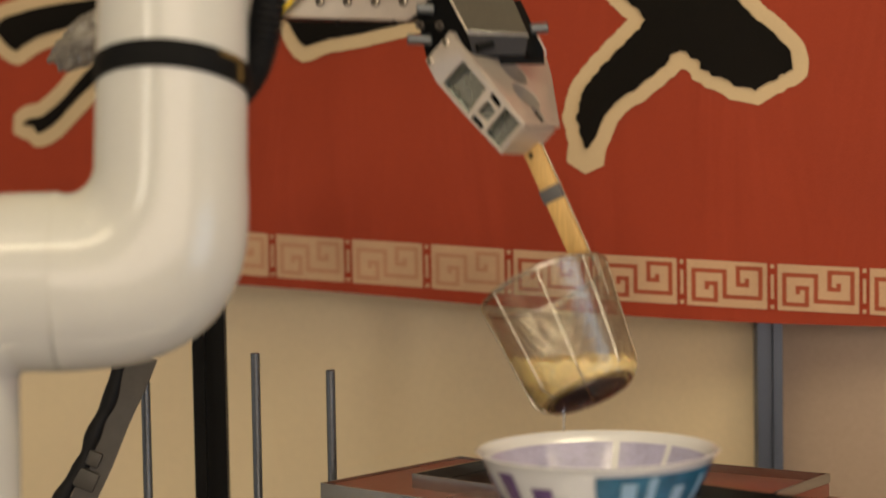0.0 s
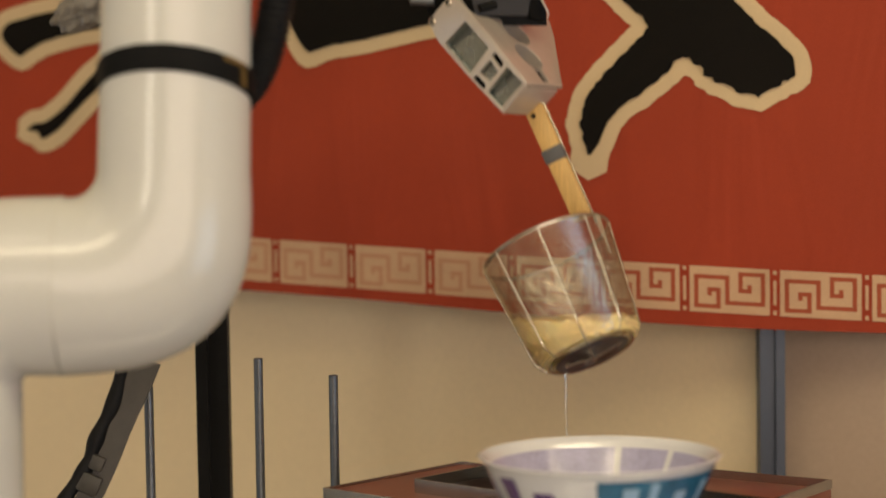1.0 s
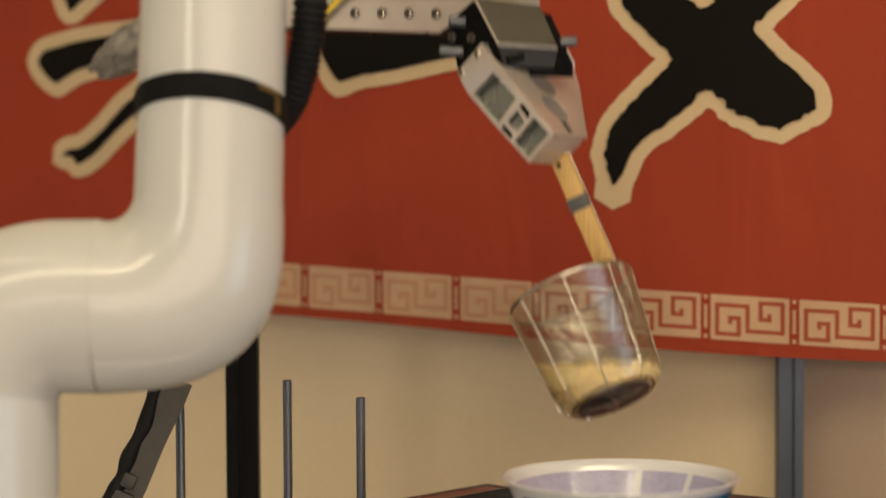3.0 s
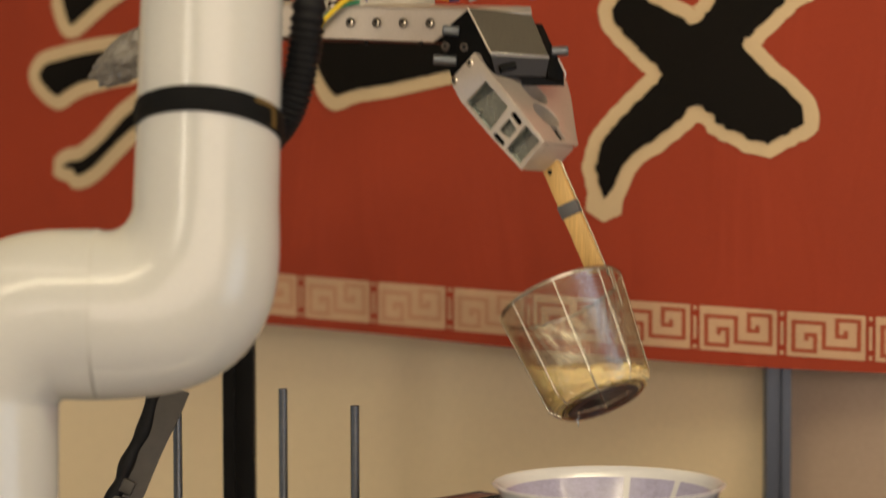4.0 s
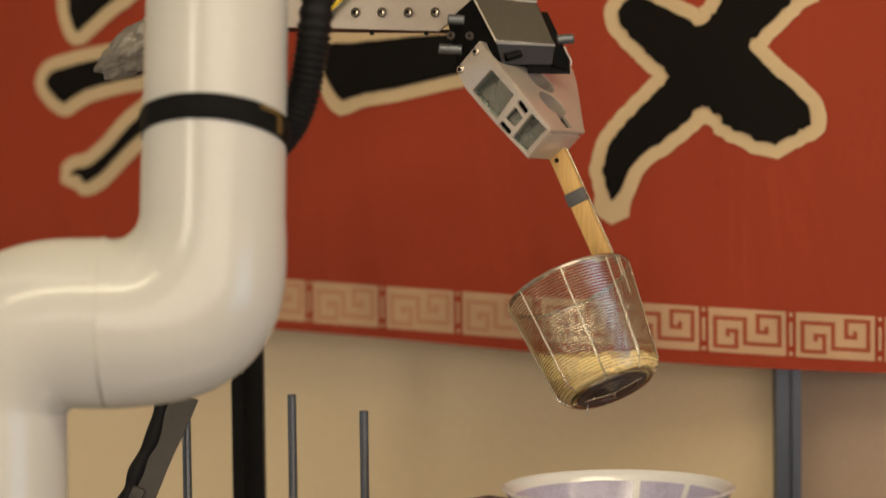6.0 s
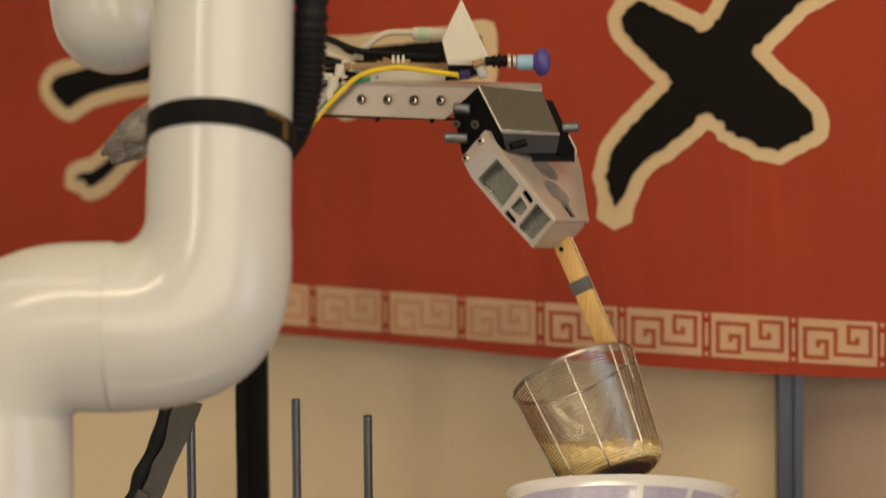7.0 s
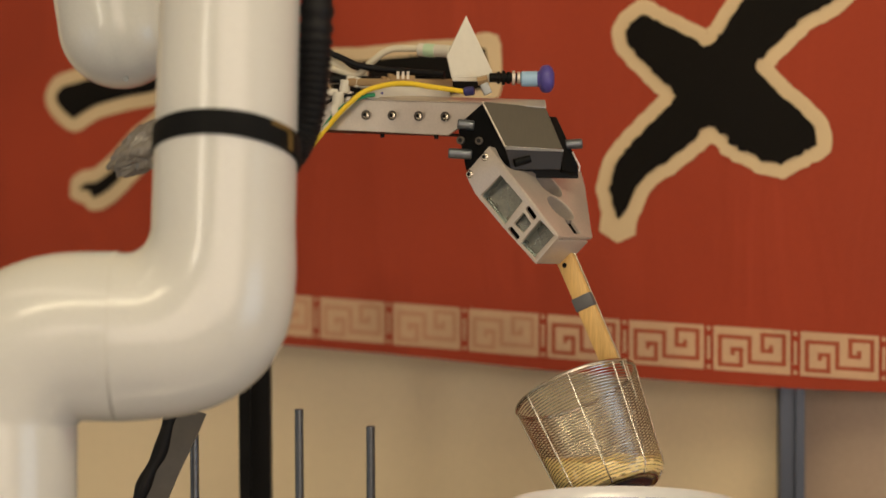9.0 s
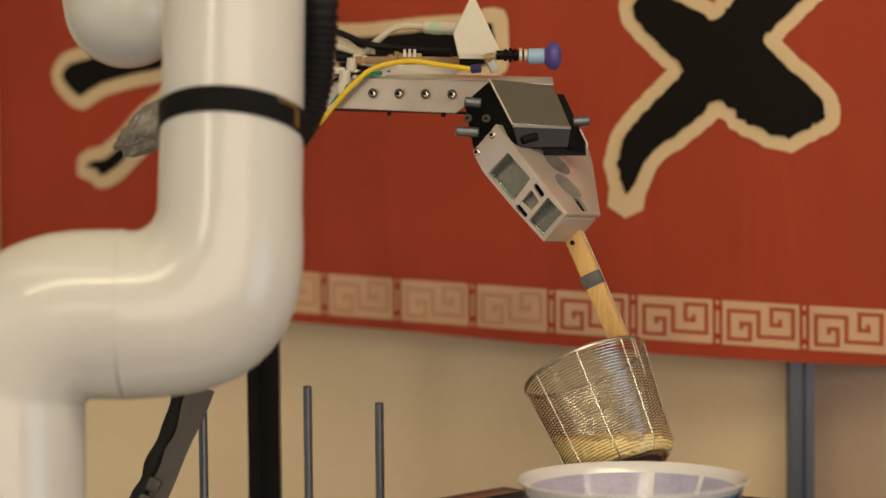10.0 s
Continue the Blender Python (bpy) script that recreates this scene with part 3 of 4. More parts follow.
def ring_about(centre, axis, r, depth, thick):
    """A thin ring round an axis."""
    side, up = frame_along(axis)
    ax = Vector(axis).normalized()
    bm = bmesh.new()
    prof = [(r, -depth / 2), (r + thick, -depth / 2 * 0.8), (r + thick, depth / 2 * 0.8), (r, depth / 2)]
    rings = []
    for q, h in prof:
        rings.append([bm.verts.new(Vector(centre) + ax * h + q * (math.cos(a) * side + math.sin(a) * up)) for a in (2 * math.pi * k / 72 for k in range(72))])
    for a, b in zip(rings, rings[1:]):
        for k in range(72):
            bm.faces.new((a[k], a[(k + 1) % 72], b[(k + 1) % 72], b[k]))
    return bm


part("seam", ring_about(arm_path[split], arm_path[split + 1] - arm_path[split - 1], arm_rad[split] - 1.2 * U, 2.2 * U, 1.5 * U), SEAMM, arm, "fine joint line")


def strap_band():
    """A band that follows the tube, higher at the front than at the sides."""
    bm = bmesh.new()
    n = 96
    rows = []
    for k in range(n):
        q = 2 * math.pi * k / n
        cx, cz = math.cos(q), math.sin(q)
        y = 221 + 8 * cx + 39 * cz
        ring = []
        for rr, h in ((126.5, 23), (132.5, 21), (133, 0), (132.5, -21), (126.5, -23)):
            ring.append(bm.verts.new(d(411 + rr * cx, y + h, 25 + rr * cz)))
        rows.append(ring)
    for k in range(n):
        a, b = rows[k], rows[(k + 1) % n]
        for j in range(4):
            bm.faces.new((a[j], b[j], b[j + 1], a[j + 1]))
        bm.faces.new((a[4], b[4], b[0], a[0]))
    return bm


strap = part("strap", strap_band(), STRAPM, arm, "black webbing strap")


def strap_mark():
    bm = bmesh.new()
    for q0, q1, h0, h1 in ((-50, -28, -20, -11), (-32, -26, -12, 20)):
        grid = []
        for k in range(7):
            q = radians(q0 + (q1 - q0) * k / 6)
            cx, cz = math.cos(q), math.sin(q)
            y = 221 + 8 * cx + 39 * cz
            grid.append([bm.verts.new(d(411 + 134 * cx, y + h, 25 + 134 * cz)) for h in (h0, h1)])
        for a, b in zip(grid, grid[1:]):
            bm.faces.new((a[0], b[0], b[1], a[1]))
    return bm


part("mark", strap_mark(), YMARK, strap, "ochre printed corner")


def hose():
    """A ribbed black hose tied to the arm."""
    line = smooth_path([d(578, -420, 60), d(574, -200, 60), d(567, 0, 60), d(564, 80, 60), d(557, 140, 66), d(542, 190, 82), d(518, 228, 108), d(485, 250, 140)], 20)
    out, rad = [], []
    for i, p in enumerate(line):
        out.append(p)
        rad.append((32, 31.5, 27.5, 28)[i % 4] * U)
    return tube(out, rad, 24)


HOSE_TIE = d(510, 236, 110)
hose_bm = hose()
bmesh.ops.translate(hose_bm, vec=-HOSE_TIE, verts=hose_bm.verts)
hose_part = part("hose", hose_bm, RUBBER, arm, "ribbed black hose", Matrix.Translation(HOSE_TIE))
part("base", lathe([(0, 0), (0.11, 0), (0.115, 0.004), (0.115, 0.03), (0.09, 0.045), (0, 0.045)], 48), ROBOT, arm,
     m=ARM_PLACE.inverted() @ Matrix.Translation((-0.421, 2.110, 0.86)))


def cable_guard():
    """A slanting grey bar with dark clips that runs down behind the elbow."""
    ob = thing("cable_guard", "grey slanting cable guard with dark clips behind the robot elbow", "cable guard", pose(ORIGIN[0] - 0.008, ORIGIN[1], ORIGIN[2], *TURN))
    a, b = d(366, 690, 90), d(183, 1110, 60)
    t = (b - a).normalized()
    n = Vector((t.z, 0, -t.x))
    bm = bmesh.new()
    rows = []
    for k in range(15):
        p = a + (b - a) * k / 14
        w = 22 * U * (1 + 0.05 * math.sin(k * 1.3))
        rows.append([bm.verts.new(p + n * w * s + Vector((0, yy * U, 0))) for s, yy in ((-1, -6), (1, -10), (1, 12), (-1, 14))])
    for r0, r1 in zip(rows, rows[1:]):
        for k in range(4):
            bm.faces.new((r0[k], r0[(k + 1) % 4], r1[(k + 1) % 4], r1[k]))
    bm.faces.new(rows[0]), bm.faces.new(rows[-1][::-1])
    part("bar", bm, GUARD, ob)
    path = smooth_path([d(324, 690, 84), d(317, 726, 82), d(304, 770, 80), d(289, 799, 76), d(275, 830, 72), d(266, 859, 70), d(252, 885, 68), d(233, 912, 64), d(217, 940, 62), d(187, 1000, 60), d(142, 1110, 60)], 8)
    part("cable", tube(path, [(13 + 1.6 * math.sin(k * 0.4 + 2)) * U for k in range(len(path))], 14), RUBBER, ob, "thick dark cable")
    for x, y, wide, tall in ((280, 864, 24, 26), (266, 899, 38, 34)):
        m = Matrix.Translation(d(x, y, 64)) @ Matrix.Rotation(radians(24), 4, "Y")
        part("clip", box((0, 0, 0), (wide * U, 20 * U, tall * U), m, 0.002), GUARD, ob, "dark grey cable clip")


cable_guard()

# ---------------------------------------------------------------- the moving tool
tool = thing("noodle_tool", "aluminium gripper on the robot wrist that holds a noodle strainer", "robot tool", pose(*ORIGIN, *TURN))
EA = Vector((0.551, -0.396, -0.734)).normalized()
EC = Vector((0.583, 0.812, -0.010))
EC = (EC - EA * EC.dot(EA)).normalized()
EB = EC.cross(EA).normalized()
if EB.z < 0:
    EB = -EB


def rounded(points, r, n=4):
    """Rounds the corners of an outline."""
    out = []
    for i, p in enumerate(points):
        p = Vector(p)
        a, b = Vector(points[i - 1]), Vector(points[(i + 1) % len(points)])
        ra = min(r, (a - p).length * 0.45, (b - p).length * 0.45)
        s, e = p + (a - p).normalized() * ra, p + (b - p).normalized() * ra
        for k in range(n + 1):
            t = k / n
            q = s * (1 - t) ** 2 + p * 2 * t * (1 - t) + e * t * t
            out.append((q.x, q.y))
    return out


def bracket():
    """A machined fork: side cheek with pockets, top plate with two holes and a slot, a notch at the top."""
    o = d(837, 270, 0)      # lower corner of the cheek's head
    t = 41 * U * 1.65       # thickness across
    pts = [(-1, 0), (1, 19), (22, 9), (36, 6), (49, 9), (55, 22), (56, 45), (54, 220), (50, 232), (43, 238), (2, 249), (4, 257), (12, 262), (48, 257), (86, 228),
           (200, 124), (215, 112), (216, 6), (214, 0)]
    out = [(x * U, y * U) for x, y in pts]
    rings = ((87, 104, 30), (146, 80, 30))
    holes = [circle(a * U, c * U, r * U, 28) for a, c, r in rings]
    holes.append(rounded([(173 * U, 62 * U), (175 * U, 86 * U), (208 * U, 80 * U), (208 * U, 58 * U)], 3 * U))
    bm = extrude_outline(out, holes, o + EB * (t - 6 * U), EA, EC, 7 * U, 0.9 * U)
    plate = part("top_plate", bm, ALU, tool, "machined plate with two round holes", smooth=True)
    for a, c, r in rings:
        bm = bmesh.new()
        loops = []
        for b in (t - 5 * U, t - 34 * U):
            loops.append([bm.verts.new(o + EA * x + EC * y + EB * b) for x, y in circle(a * U, c * U, (r + 0.4) * U, 28)])
        for k in range(28):
            bm.faces.new((loops[0][k], loops[0][(k + 1) % 28], loops[1][(k + 1) % 28], loops[1][k]))
        bore = part("bore", bm, ALU, plate, "bored hole wall")
        # near-black disc puts the shade of the deep hole into colour
        floor_bm = bmesh.new()
        floor_bm.faces.new([floor_bm.verts.new(o + EA * x + EC * y + EB * (t - 33.5 * U)) for x, y in circle(a * U, c * U, (r + 1) * U, 28)])
        part("bore_shade", floor_bm, DARKCOVER, bore, "dark disc for the shade deep in the hole", smooth=False)
    # the cheek, in the plane of EA and EB, with pockets
    def on_cheek(pairs):
        return [(a * U, b * U) for a, b in pairs]

    cheek = on_cheek([(0, 0), (-1, 67.2), (216, 67.2), (219, 1), (125, -6), (42, -9), (16, -4)])
    deep = [[(53, 52), (51, -2), (124, 0), (119, 55)], [(135, 43), (135, 14), (161, 18), (161, 41)], [(168, 59), (170, 2), (214, 5), (213, 62)]]
    slots = [[(133, 49), (133, 59), (160, 58), (160, 48)], [(134, -2), (134, 8), (162, 9), (162, 0)]]
    pockets = [rounded(on_cheek(q), 2.5 * U) for q in deep] + [rounded(on_cheek(q), 4.5 * U) for q in slots]
    bm = extrude_outline(cheek, pockets, o + EC * 6.4 * U, EA, EB, 7 * U, 0.9 * U)
    part("cheek", bm, ALU, tool, "machined cheek with pockets")
    # walls and a sloping floor inside each pocket
    for corners, low in zip(deep, (26, 14, 24)):
        centre = (sum(q[0] for q in corners) / 4, sum(q[1] for q in corners) / 4)
        mouth = [(q[0] + math.copysign(1.5, q[0] - centre[0]), q[1] + math.copysign(1.5, q[1] - centre[1])) for q in corners]
        bm = bmesh.new()
        lip = [bm.verts.new(o + (EA * a + EB * b + EC * 6.2) * U) for a, b in mouth]
        foot = [bm.verts.new(o + (EA * a + EB * b + EC * (low if b > centre[1] else low * 0.72)) * U) for a, b in mouth]
        for k in range(4):
            bm.faces.new((lip[k], lip[(k + 1) % 4], foot[(k + 1) % 4], foot[k]))
        bm.faces.new(foot)
        part("pocket_wall", bm, POCKET, tool, "polished pocket walls", smooth=False)
    # the black backing that gives the slots their shade, and the foot block
    bm = bmesh.new()
    m = Matrix(((EA.x, EB.x, EC.x, o.x), (EA.y, EB.y, EC.y, o.y), (EA.z, EB.z, EC.z, o.z), (0, 0, 0, 1)))
    add_box(bm, (98 * U, t / 2 - 16 * U, 32 * U), (200 * U, t - 8 * U, 5 * U), m)
    part("dark_backing", bm, BLACK, tool, "black backing for the shade in the slots")
    bm = bmesh.new()
    add_box(bm, (211 * U, t / 2 - 4 * U, 56 * U), (14 * U, t - 8 * U, 98 * U), m, 2 * U)
    part("foot", bm, ALU, tool)
    bm = bmesh.new()
    add_box(bm, (122 * U, 4 * U, 68 * U), (160 * U, 7 * U, 66 * U), m)
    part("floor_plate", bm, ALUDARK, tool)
    # added black block that gives the plate slot its dark shade
    bm = bmesh.new()
    add_box(bm, (187 * U, t - 17 * U, 74 * U), (36 * U, 19 * U, 76 * U), m)
    part("slot_shade", bm, BLACK, tool)
    for (a, b) in ((7 * U, 6 * U), (7 * U, 50 * U)):
        p = o + EA * a + EB * b
        sc = part("screw", rod(p + EC * 3 * U, p - EC * 4 * U, 7.5 * U, 16, 0.0012), STEEL, tool, "round steel screw head")
        part("socket", rod(p - EC * 3.6 * U, p - EC * 4.4 * U, 3.6 * U, 6), BLACK, sc)


bracket()


def quad_plate(name, corners, thick, mat, label="", bevel=0.0006):
    """A plate from three corners of a rectangle-like outline (four points), thickened away."""
    bm = bmesh.new()
    pts = [Vector(c) for c in corners]
    n = (pts[1] - pts[0]).cross(pts[-1] - pts[0]).normalized()
    if n.y < 0:
        n = -n
    f = [bm.verts.new(p) for p in pts]
    b = [bm.verts.new(p + n * thick) for p in pts]
    k = len(pts)
    bm.faces.new(f), bm.faces.new(b[::-1])
    for i in range(k):
        bm.faces.new((f[i], f[(i + 1) % k], b[(i + 1) % k], b[i]))
    bmesh.ops.bevel(bm, geom=list(bm.edges), offset=bevel, segments=1, affect="EDGES")
    return part(name, bm, mat, tool, label)


# the head above the bracket: cover plate, flange, black side plates, pins
quad_plate("cover_plate", [d(866, 142, -8), d(980, 150, 20), d(1011, 228, -2), d(906, 224, -30)], 5 * U, COVER, "dark brushed cover plate")
quad_plate("flange", [d(906, 225, -30), d(1011, 229, -2), d(1006, 262, 4), d(916, 264, -24)], 4 * U, DARKCOVER, "flange with a black tube for the shaded slot")
# pale rods and a steel strip draw the bright edge lines
part("cover_edge", tube([d(866, 143, -10), d(906, 224, -32)], 1.7 * U, 8), ALU, tool, "pale rod along the cover edge")
quad_plate("cover_lip", [d(906, 222, -33), d(1011, 226, -5), d(1011, 231, -3), d(907, 229, -31)], 3 * U, STEELPLATE, "steel lip of the cover", 0.0003)
part("notch_edge", tube([d(1027, 230, 6), d(1040, 256, 8), d(1039, 264, 10)], 1.9 * U, 8), ALU, tool, "pale rod along the notch edge")
# black tube stands in for the shade inside an open slot
part("slot", tube([d(923, 252, -27), d(950, 244, -18)], 7 * U, 10), BLACK, tool, "black tube for the shaded slot")
quad_plate("side_plate", [d(822, 184, 6), d(866, 146, -6), d(908, 226, -26), d(914, 264, -20), d(880, 240, -10), d(838, 264, 6)], 10 * U, BLACK, "black anodised side plate")
quad_plate("side_plate", [d(980, 165, 24), d(1000, 166, 30), d(1038, 250, 20), d(1036, 268, 24), d(1008, 262, 14), d(1010, 226, 6)], 10 * U, BLACK, "black anodised side plate")
part("core", box(d(925, 225, 40), (130 * U, 60 * U, 66 * U), bevel=0.002), BLACK, tool, "black block")
# added black plate that gives the open notch its dark shade
quad_plate("notch_backing", [d(905, 238, 2), d(1038, 243, 34), d(1040, 276, 36), d(905, 276, 4)], 12 * U, BLACK)
quad_plate("back_core", [d(850, 205, 14), d(915, 205, 14), d(940, 268, 10), d(868, 262, 6)], 14 * U, BLACK)
for (x0, y0, x1, y1, z) in ((852, 185, 822, 182, -8), (848, 236, 806, 234, -6), (1015, 216, 1046, 214, 26)):
    pin = part("pin", rod(d(x0, y0, z), d(x1, y1, z), 9 * U, 18, 0.0012), RODM, tool, "short steel pin")
for (x, y) in ((829, 211), (862, 212)):
    sc = part("screw", rod(d(x, y, 2), d(x - 2, y, -9), 7.5 * U, 16, 0.0008), DIMSTEEL, tool, "round steel screw head")
    part("socket", rod(d(x - 2, y, -8.5), d(x - 2, y, -9.6), 4 * U, 6), BLACK, sc)

# the beam that goes back to the wrist: a channel turned away from the view
quad_plate("beam_side", [d(420, 119, 205), d(866, 144, 0), d(862, 164, 0), d(806, 201, 26), d(420, 173, 205)], 5 * U, ALU, "aluminium channel side")
quad_plate("beam_top", [d(420, 108, 208), d(600, 120, 126), d(978, 136, 20), d(980, 151, 16), d(866, 144, -4), d(420, 120, 202)], 4 * U, ALU, "aluminium channel flange")
quad_plate("beam_base", [d(420, 173, 206), d(820, 202, 22), d(860, 202, 60), d(480, 181, 240)], 4 * U, BLACK)
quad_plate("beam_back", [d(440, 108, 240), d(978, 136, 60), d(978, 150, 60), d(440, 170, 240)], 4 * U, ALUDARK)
for k in range(4):
    x = 802 - 47.5 * k
    y = 167 - 2.2 * k
    z = 26 + (802 - x) * 0.46
    # dim disc and black socket put the shade of the screw recess into colour
    part("recess_shade", rod(d(x - 1, y, z), d(x - 2.0, y, z - 2), 9 * U, 18, 0.0004), DIMSTEEL, tool)
    sc = part("screw", rod(d(x, y + 1, z), d(x - 2.5, y + 1, z - 4), 6.2 * U, 16, 0.0014), STEEL, tool, "hex socket screw")
    part("socket", rod(d(x - 2.7, y, z - 3.6), d(x - 3.0, y, z - 4.6), 3.6 * U, 6), BLACK, sc)
for (x, y, z) in ((688, 197, 80), (785, 202, 34)):
    part("nub", rod(d(x, y - 3, z), d(x, y + 5, z), 4 * U, 10), BLACK, tool)

# wires and fittings on top of the beam
part("terminal_block", box(d(735, 120, 105), (150 * U, 40 * U, 22 * U), Matrix.Identity(4), 0.001), WHITEP, tool, "white terminal block")
part("valve_strip", box(d(720, 100, 120), (190 * U, 30 * U, 14 * U), bevel=0.001), BRASS, tool, "tan valve strip")
part("yellow_wire", tube(smooth_path([d(560, 214, 118), d(585, 185, 110), d(622, 146, 92), d(660, 117, 80), d(720, 105, 66), d(780, 113, 48), d(838, 123, 22)], 10), 4.8 * U, 10), YELLOW, tool, "yellow wire")
part("green_wire", tube(smooth_path([d(566, 205, 124), d(600, 160, 108), d(640, 132, 92), d(675, 124, 84)], 10), 4.0 * U, 10), GREEN, tool, "green wire")
part("white_wire", tube(smooth_path([d(575, 190, 112), d(610, 160, 98), d(632, 140, 90)], 8), 3.4 * U, 10), BEIGE, tool)
part("ferrule", rod(d(834, 123, 22), d(852, 121, 18), 8 * U, 14, 0.001), NAVY, tool, "dark blue wire end")
part("beige_cable", tube(smooth_path([d(560, 60, 190), d(600, 72, 170), d(640, 82, 160), d(664, 62, 150), d(700, 38, 140), d(752, 36, 130)], 10), 6.2 * U, 12), BEIGE, tool, "beige cable")
part("cable_plug", rod(d(752, 38, 130), d(812, 43, 110), 11.5 * U, 18, 0.0012), WHITEP, tool, "cable plug")
part("plug_ring", rod(d(763, 39, 127), d(784, 41, 120), 12.6 * U, 18, 0.0008), PALEGREEN, tool, "pale green ring")
part("beige_cable", tube(smooth_path([d(560, 40, 200), d(598, 58, 180), d(630, 80, 170), d(660, 84, 165)], 10), 9 * U, 12), BEIGE, tool, "beige cable")
part("black_cable", tube(smooth_path([d(560, 30, 180), d(604, 48, 160), d(650, 68, 140), d(720, 78, 120), d(800, 86, 90)], 10), 6 * U, 12), RUBBER, tool, "black cable")
part("black_cable", tube(smooth_path([d(590, 90, 170), d(680, 92, 150), d(800, 90, 110)], 8), 7 * U, 12), RUBBER, tool, "black cable")
for (x, y, r_, mat) in ((618, 108, 12, WHITEP), (640, 100, 9, WHITEP), (688, 96, 7, BRASS), (626, 125, 9, ALU), (700, 92, 8, BRASS), (606, 132, 14, WHITEP), (650, 120, 6, BLACK)):
    part("fitting", rod(d(x, y + r_, 112), d(x + 3, y - r_, 112), r_ * 0.8 * U, 10, 0.0006), mat, tool, "small pneumatic fitting")
for (x, y, z, w_, h_) in ((596, 118, 120, 22, 12), (630, 92, 130, 16, 10), (660, 106, 118, 26, 9), (602, 150, 108, 12, 18)):
    part("valve_block", box(d(x, y, z), (w_ * U, 18 * U, h_ * U), bevel=0.0008), WHITEP, tool, "small white valve block")
part("cable_tie", rod(d(596, 150, 106), d(604, 166, 104), 5 * U, 10), WHITEP, tool)
part("blue_tube", tube(smooth_path([d(640, 128, 96), d(664, 118, 92), d(690, 122, 88)], 8), 4 * U, 10), BLUE, tool, "blue air tube")
part("black_wire", tube(smooth_path([d(560, 150, 130), d(596, 132, 116), d(640, 122, 104), d(690, 116, 96)], 8), 3 * U, 8), RUBBER, tool)
part("beige_cable", tube(smooth_path([d(560, 96, 196), d(610, 92, 176), d(650, 98, 160), d(700, 104, 140)], 8), 6 * U, 12), BEIGE, tool, "beige cable")
for k in range(3):
    part("connector_pin", box(d(716 + 9 * k, 88, 96), (5 * U, 5 * U, 14 * U)), WHITEP, tool)
part("connector", box(d(725, 96, 104), (44 * U, 20 * U, 16 * U), bevel=0.0008), BRASS, tool, "tan connector")
quad_plate("sign_plate", [d(838, -16, 44), d(803, 58, 28), d(812, 98, 22), d(891, 96, 44)], 4 * U, WHITEP, "white bent cover plate")
quad_plate("sign_foot", [d(812, 92, 22), d(891, 91, 44), d(888, 103, 46), d(814, 104, 24)], 4 * U, WHITEP)
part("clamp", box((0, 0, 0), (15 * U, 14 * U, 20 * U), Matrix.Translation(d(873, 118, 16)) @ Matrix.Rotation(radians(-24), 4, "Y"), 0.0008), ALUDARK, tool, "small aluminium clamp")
part("brass_nut", rod(d(858, 105, 18), d(876, 101, 18), 8 * U, 8), BRASS, tool, "brass nut")
for k in range(5):
    part("ribbed_ring", rod(d(893 + 9 * k, 96, 40), d(899 + 9 * k, 96, 40), (13 if k % 2 else 11) * U, 16, 0.0005), BLACK if k < 3 else ALU, tool)
part("vacuum_stem", rod(d(880, 96, 40), d(942, 96, 40), 8.5 * U, 14), BLACK, tool)
part("vacuum_body", rod(d(936, 98, 40), d(968, 98, 38), 14 * U, 18, 0.0015), PALEBLUE, tool, "pale blue fitting")


def suction_cup():
    bm = lathe([(0, 0), (11, 0), (13.5, 3), (15, 7), (20, 9), (24, 13), (25.5, 19), (24.5, 25), (20, 30), (12, 33.5), (0, 34)], 32)
    bmesh.ops.scale(bm, vec=(U, U, U), verts=bm.verts)
    bmesh.ops.transform(bm, matrix=Matrix.Translation(d(962, 98, 38)) @ Matrix.Rotation(radians(90), 4, "Y"), verts=bm.verts)
    return bm


part("suction_cup", suction_cup(), BLUE, tool, "dark blue suction cup")


def wrist():
    """The white wrist joint with a rounded cap."""
    prof = [(112 * math.sin(radians(6 * k)), 112 - 112 * math.cos(radians(6 * k))) for k in range(16)] + [(112, 420), (0, 420)]
    bm = lathe(prof, 64)
    bmesh.ops.scale(bm, vec=(1.05 * U, 1.05 * U, 1.03 * U), verts=bm.verts)
    bmesh.ops.transform(bm, matrix=Matrix.Translation(d(214, 101, 262)) @ Matrix.Rotation(radians(-9), 4, "Y"), verts=bm.verts)
    return bm


wj = part("wrist_joint", wrist(), ROBOT, tool, "white wrist joint housing")
part("screw", rod(d(218, 92, 150), d(218, 94, 142), 5 * U, 12), ALUDARK, wj)
part("flange_bar", box(d(420, 130, 240), (250 * U, 60 * U, 60 * U), Matrix.Identity(4), 0.004), BLACK, tool, "black tool flange")


def wrapped_connector():
    """A lumpy bundle wrapped in grey film."""
    bm = bmesh.new()
    bmesh.ops.create_icosphere(bm, subdivisions=5, radius=1.0)
    for v in bm.verts:
        p = v.co.copy()
        k = 1 + 0.22 * noise.noise(p * 1.7) + 0.26 * abs(noise.noise(p * 2.9)) - 0.12 * abs(noise.noise(p * 6))
        v.co = Vector((p.x * 84 * k, p.y * 32 * k, p.z * 38 * k)) * U
    bmesh.ops.transform(bm, matrix=Matrix.Translation(d(262, 206, 226)) @ Matrix.Rotation(radians(-34), 4, "Y"), verts=bm.verts)
    return bm


part("wrapped_connector", wrapped_connector(), FILM, tool, "connector wrapped in crumpled grey film")

# ---------------------------------------------------------------- the strainer (held rigidly by the tool)
AX = Vector((0.348, -0.36, -0.885)).normalized()          # from the rim to the bottom
SX = Vector((0.91, 0.0, 0.415))
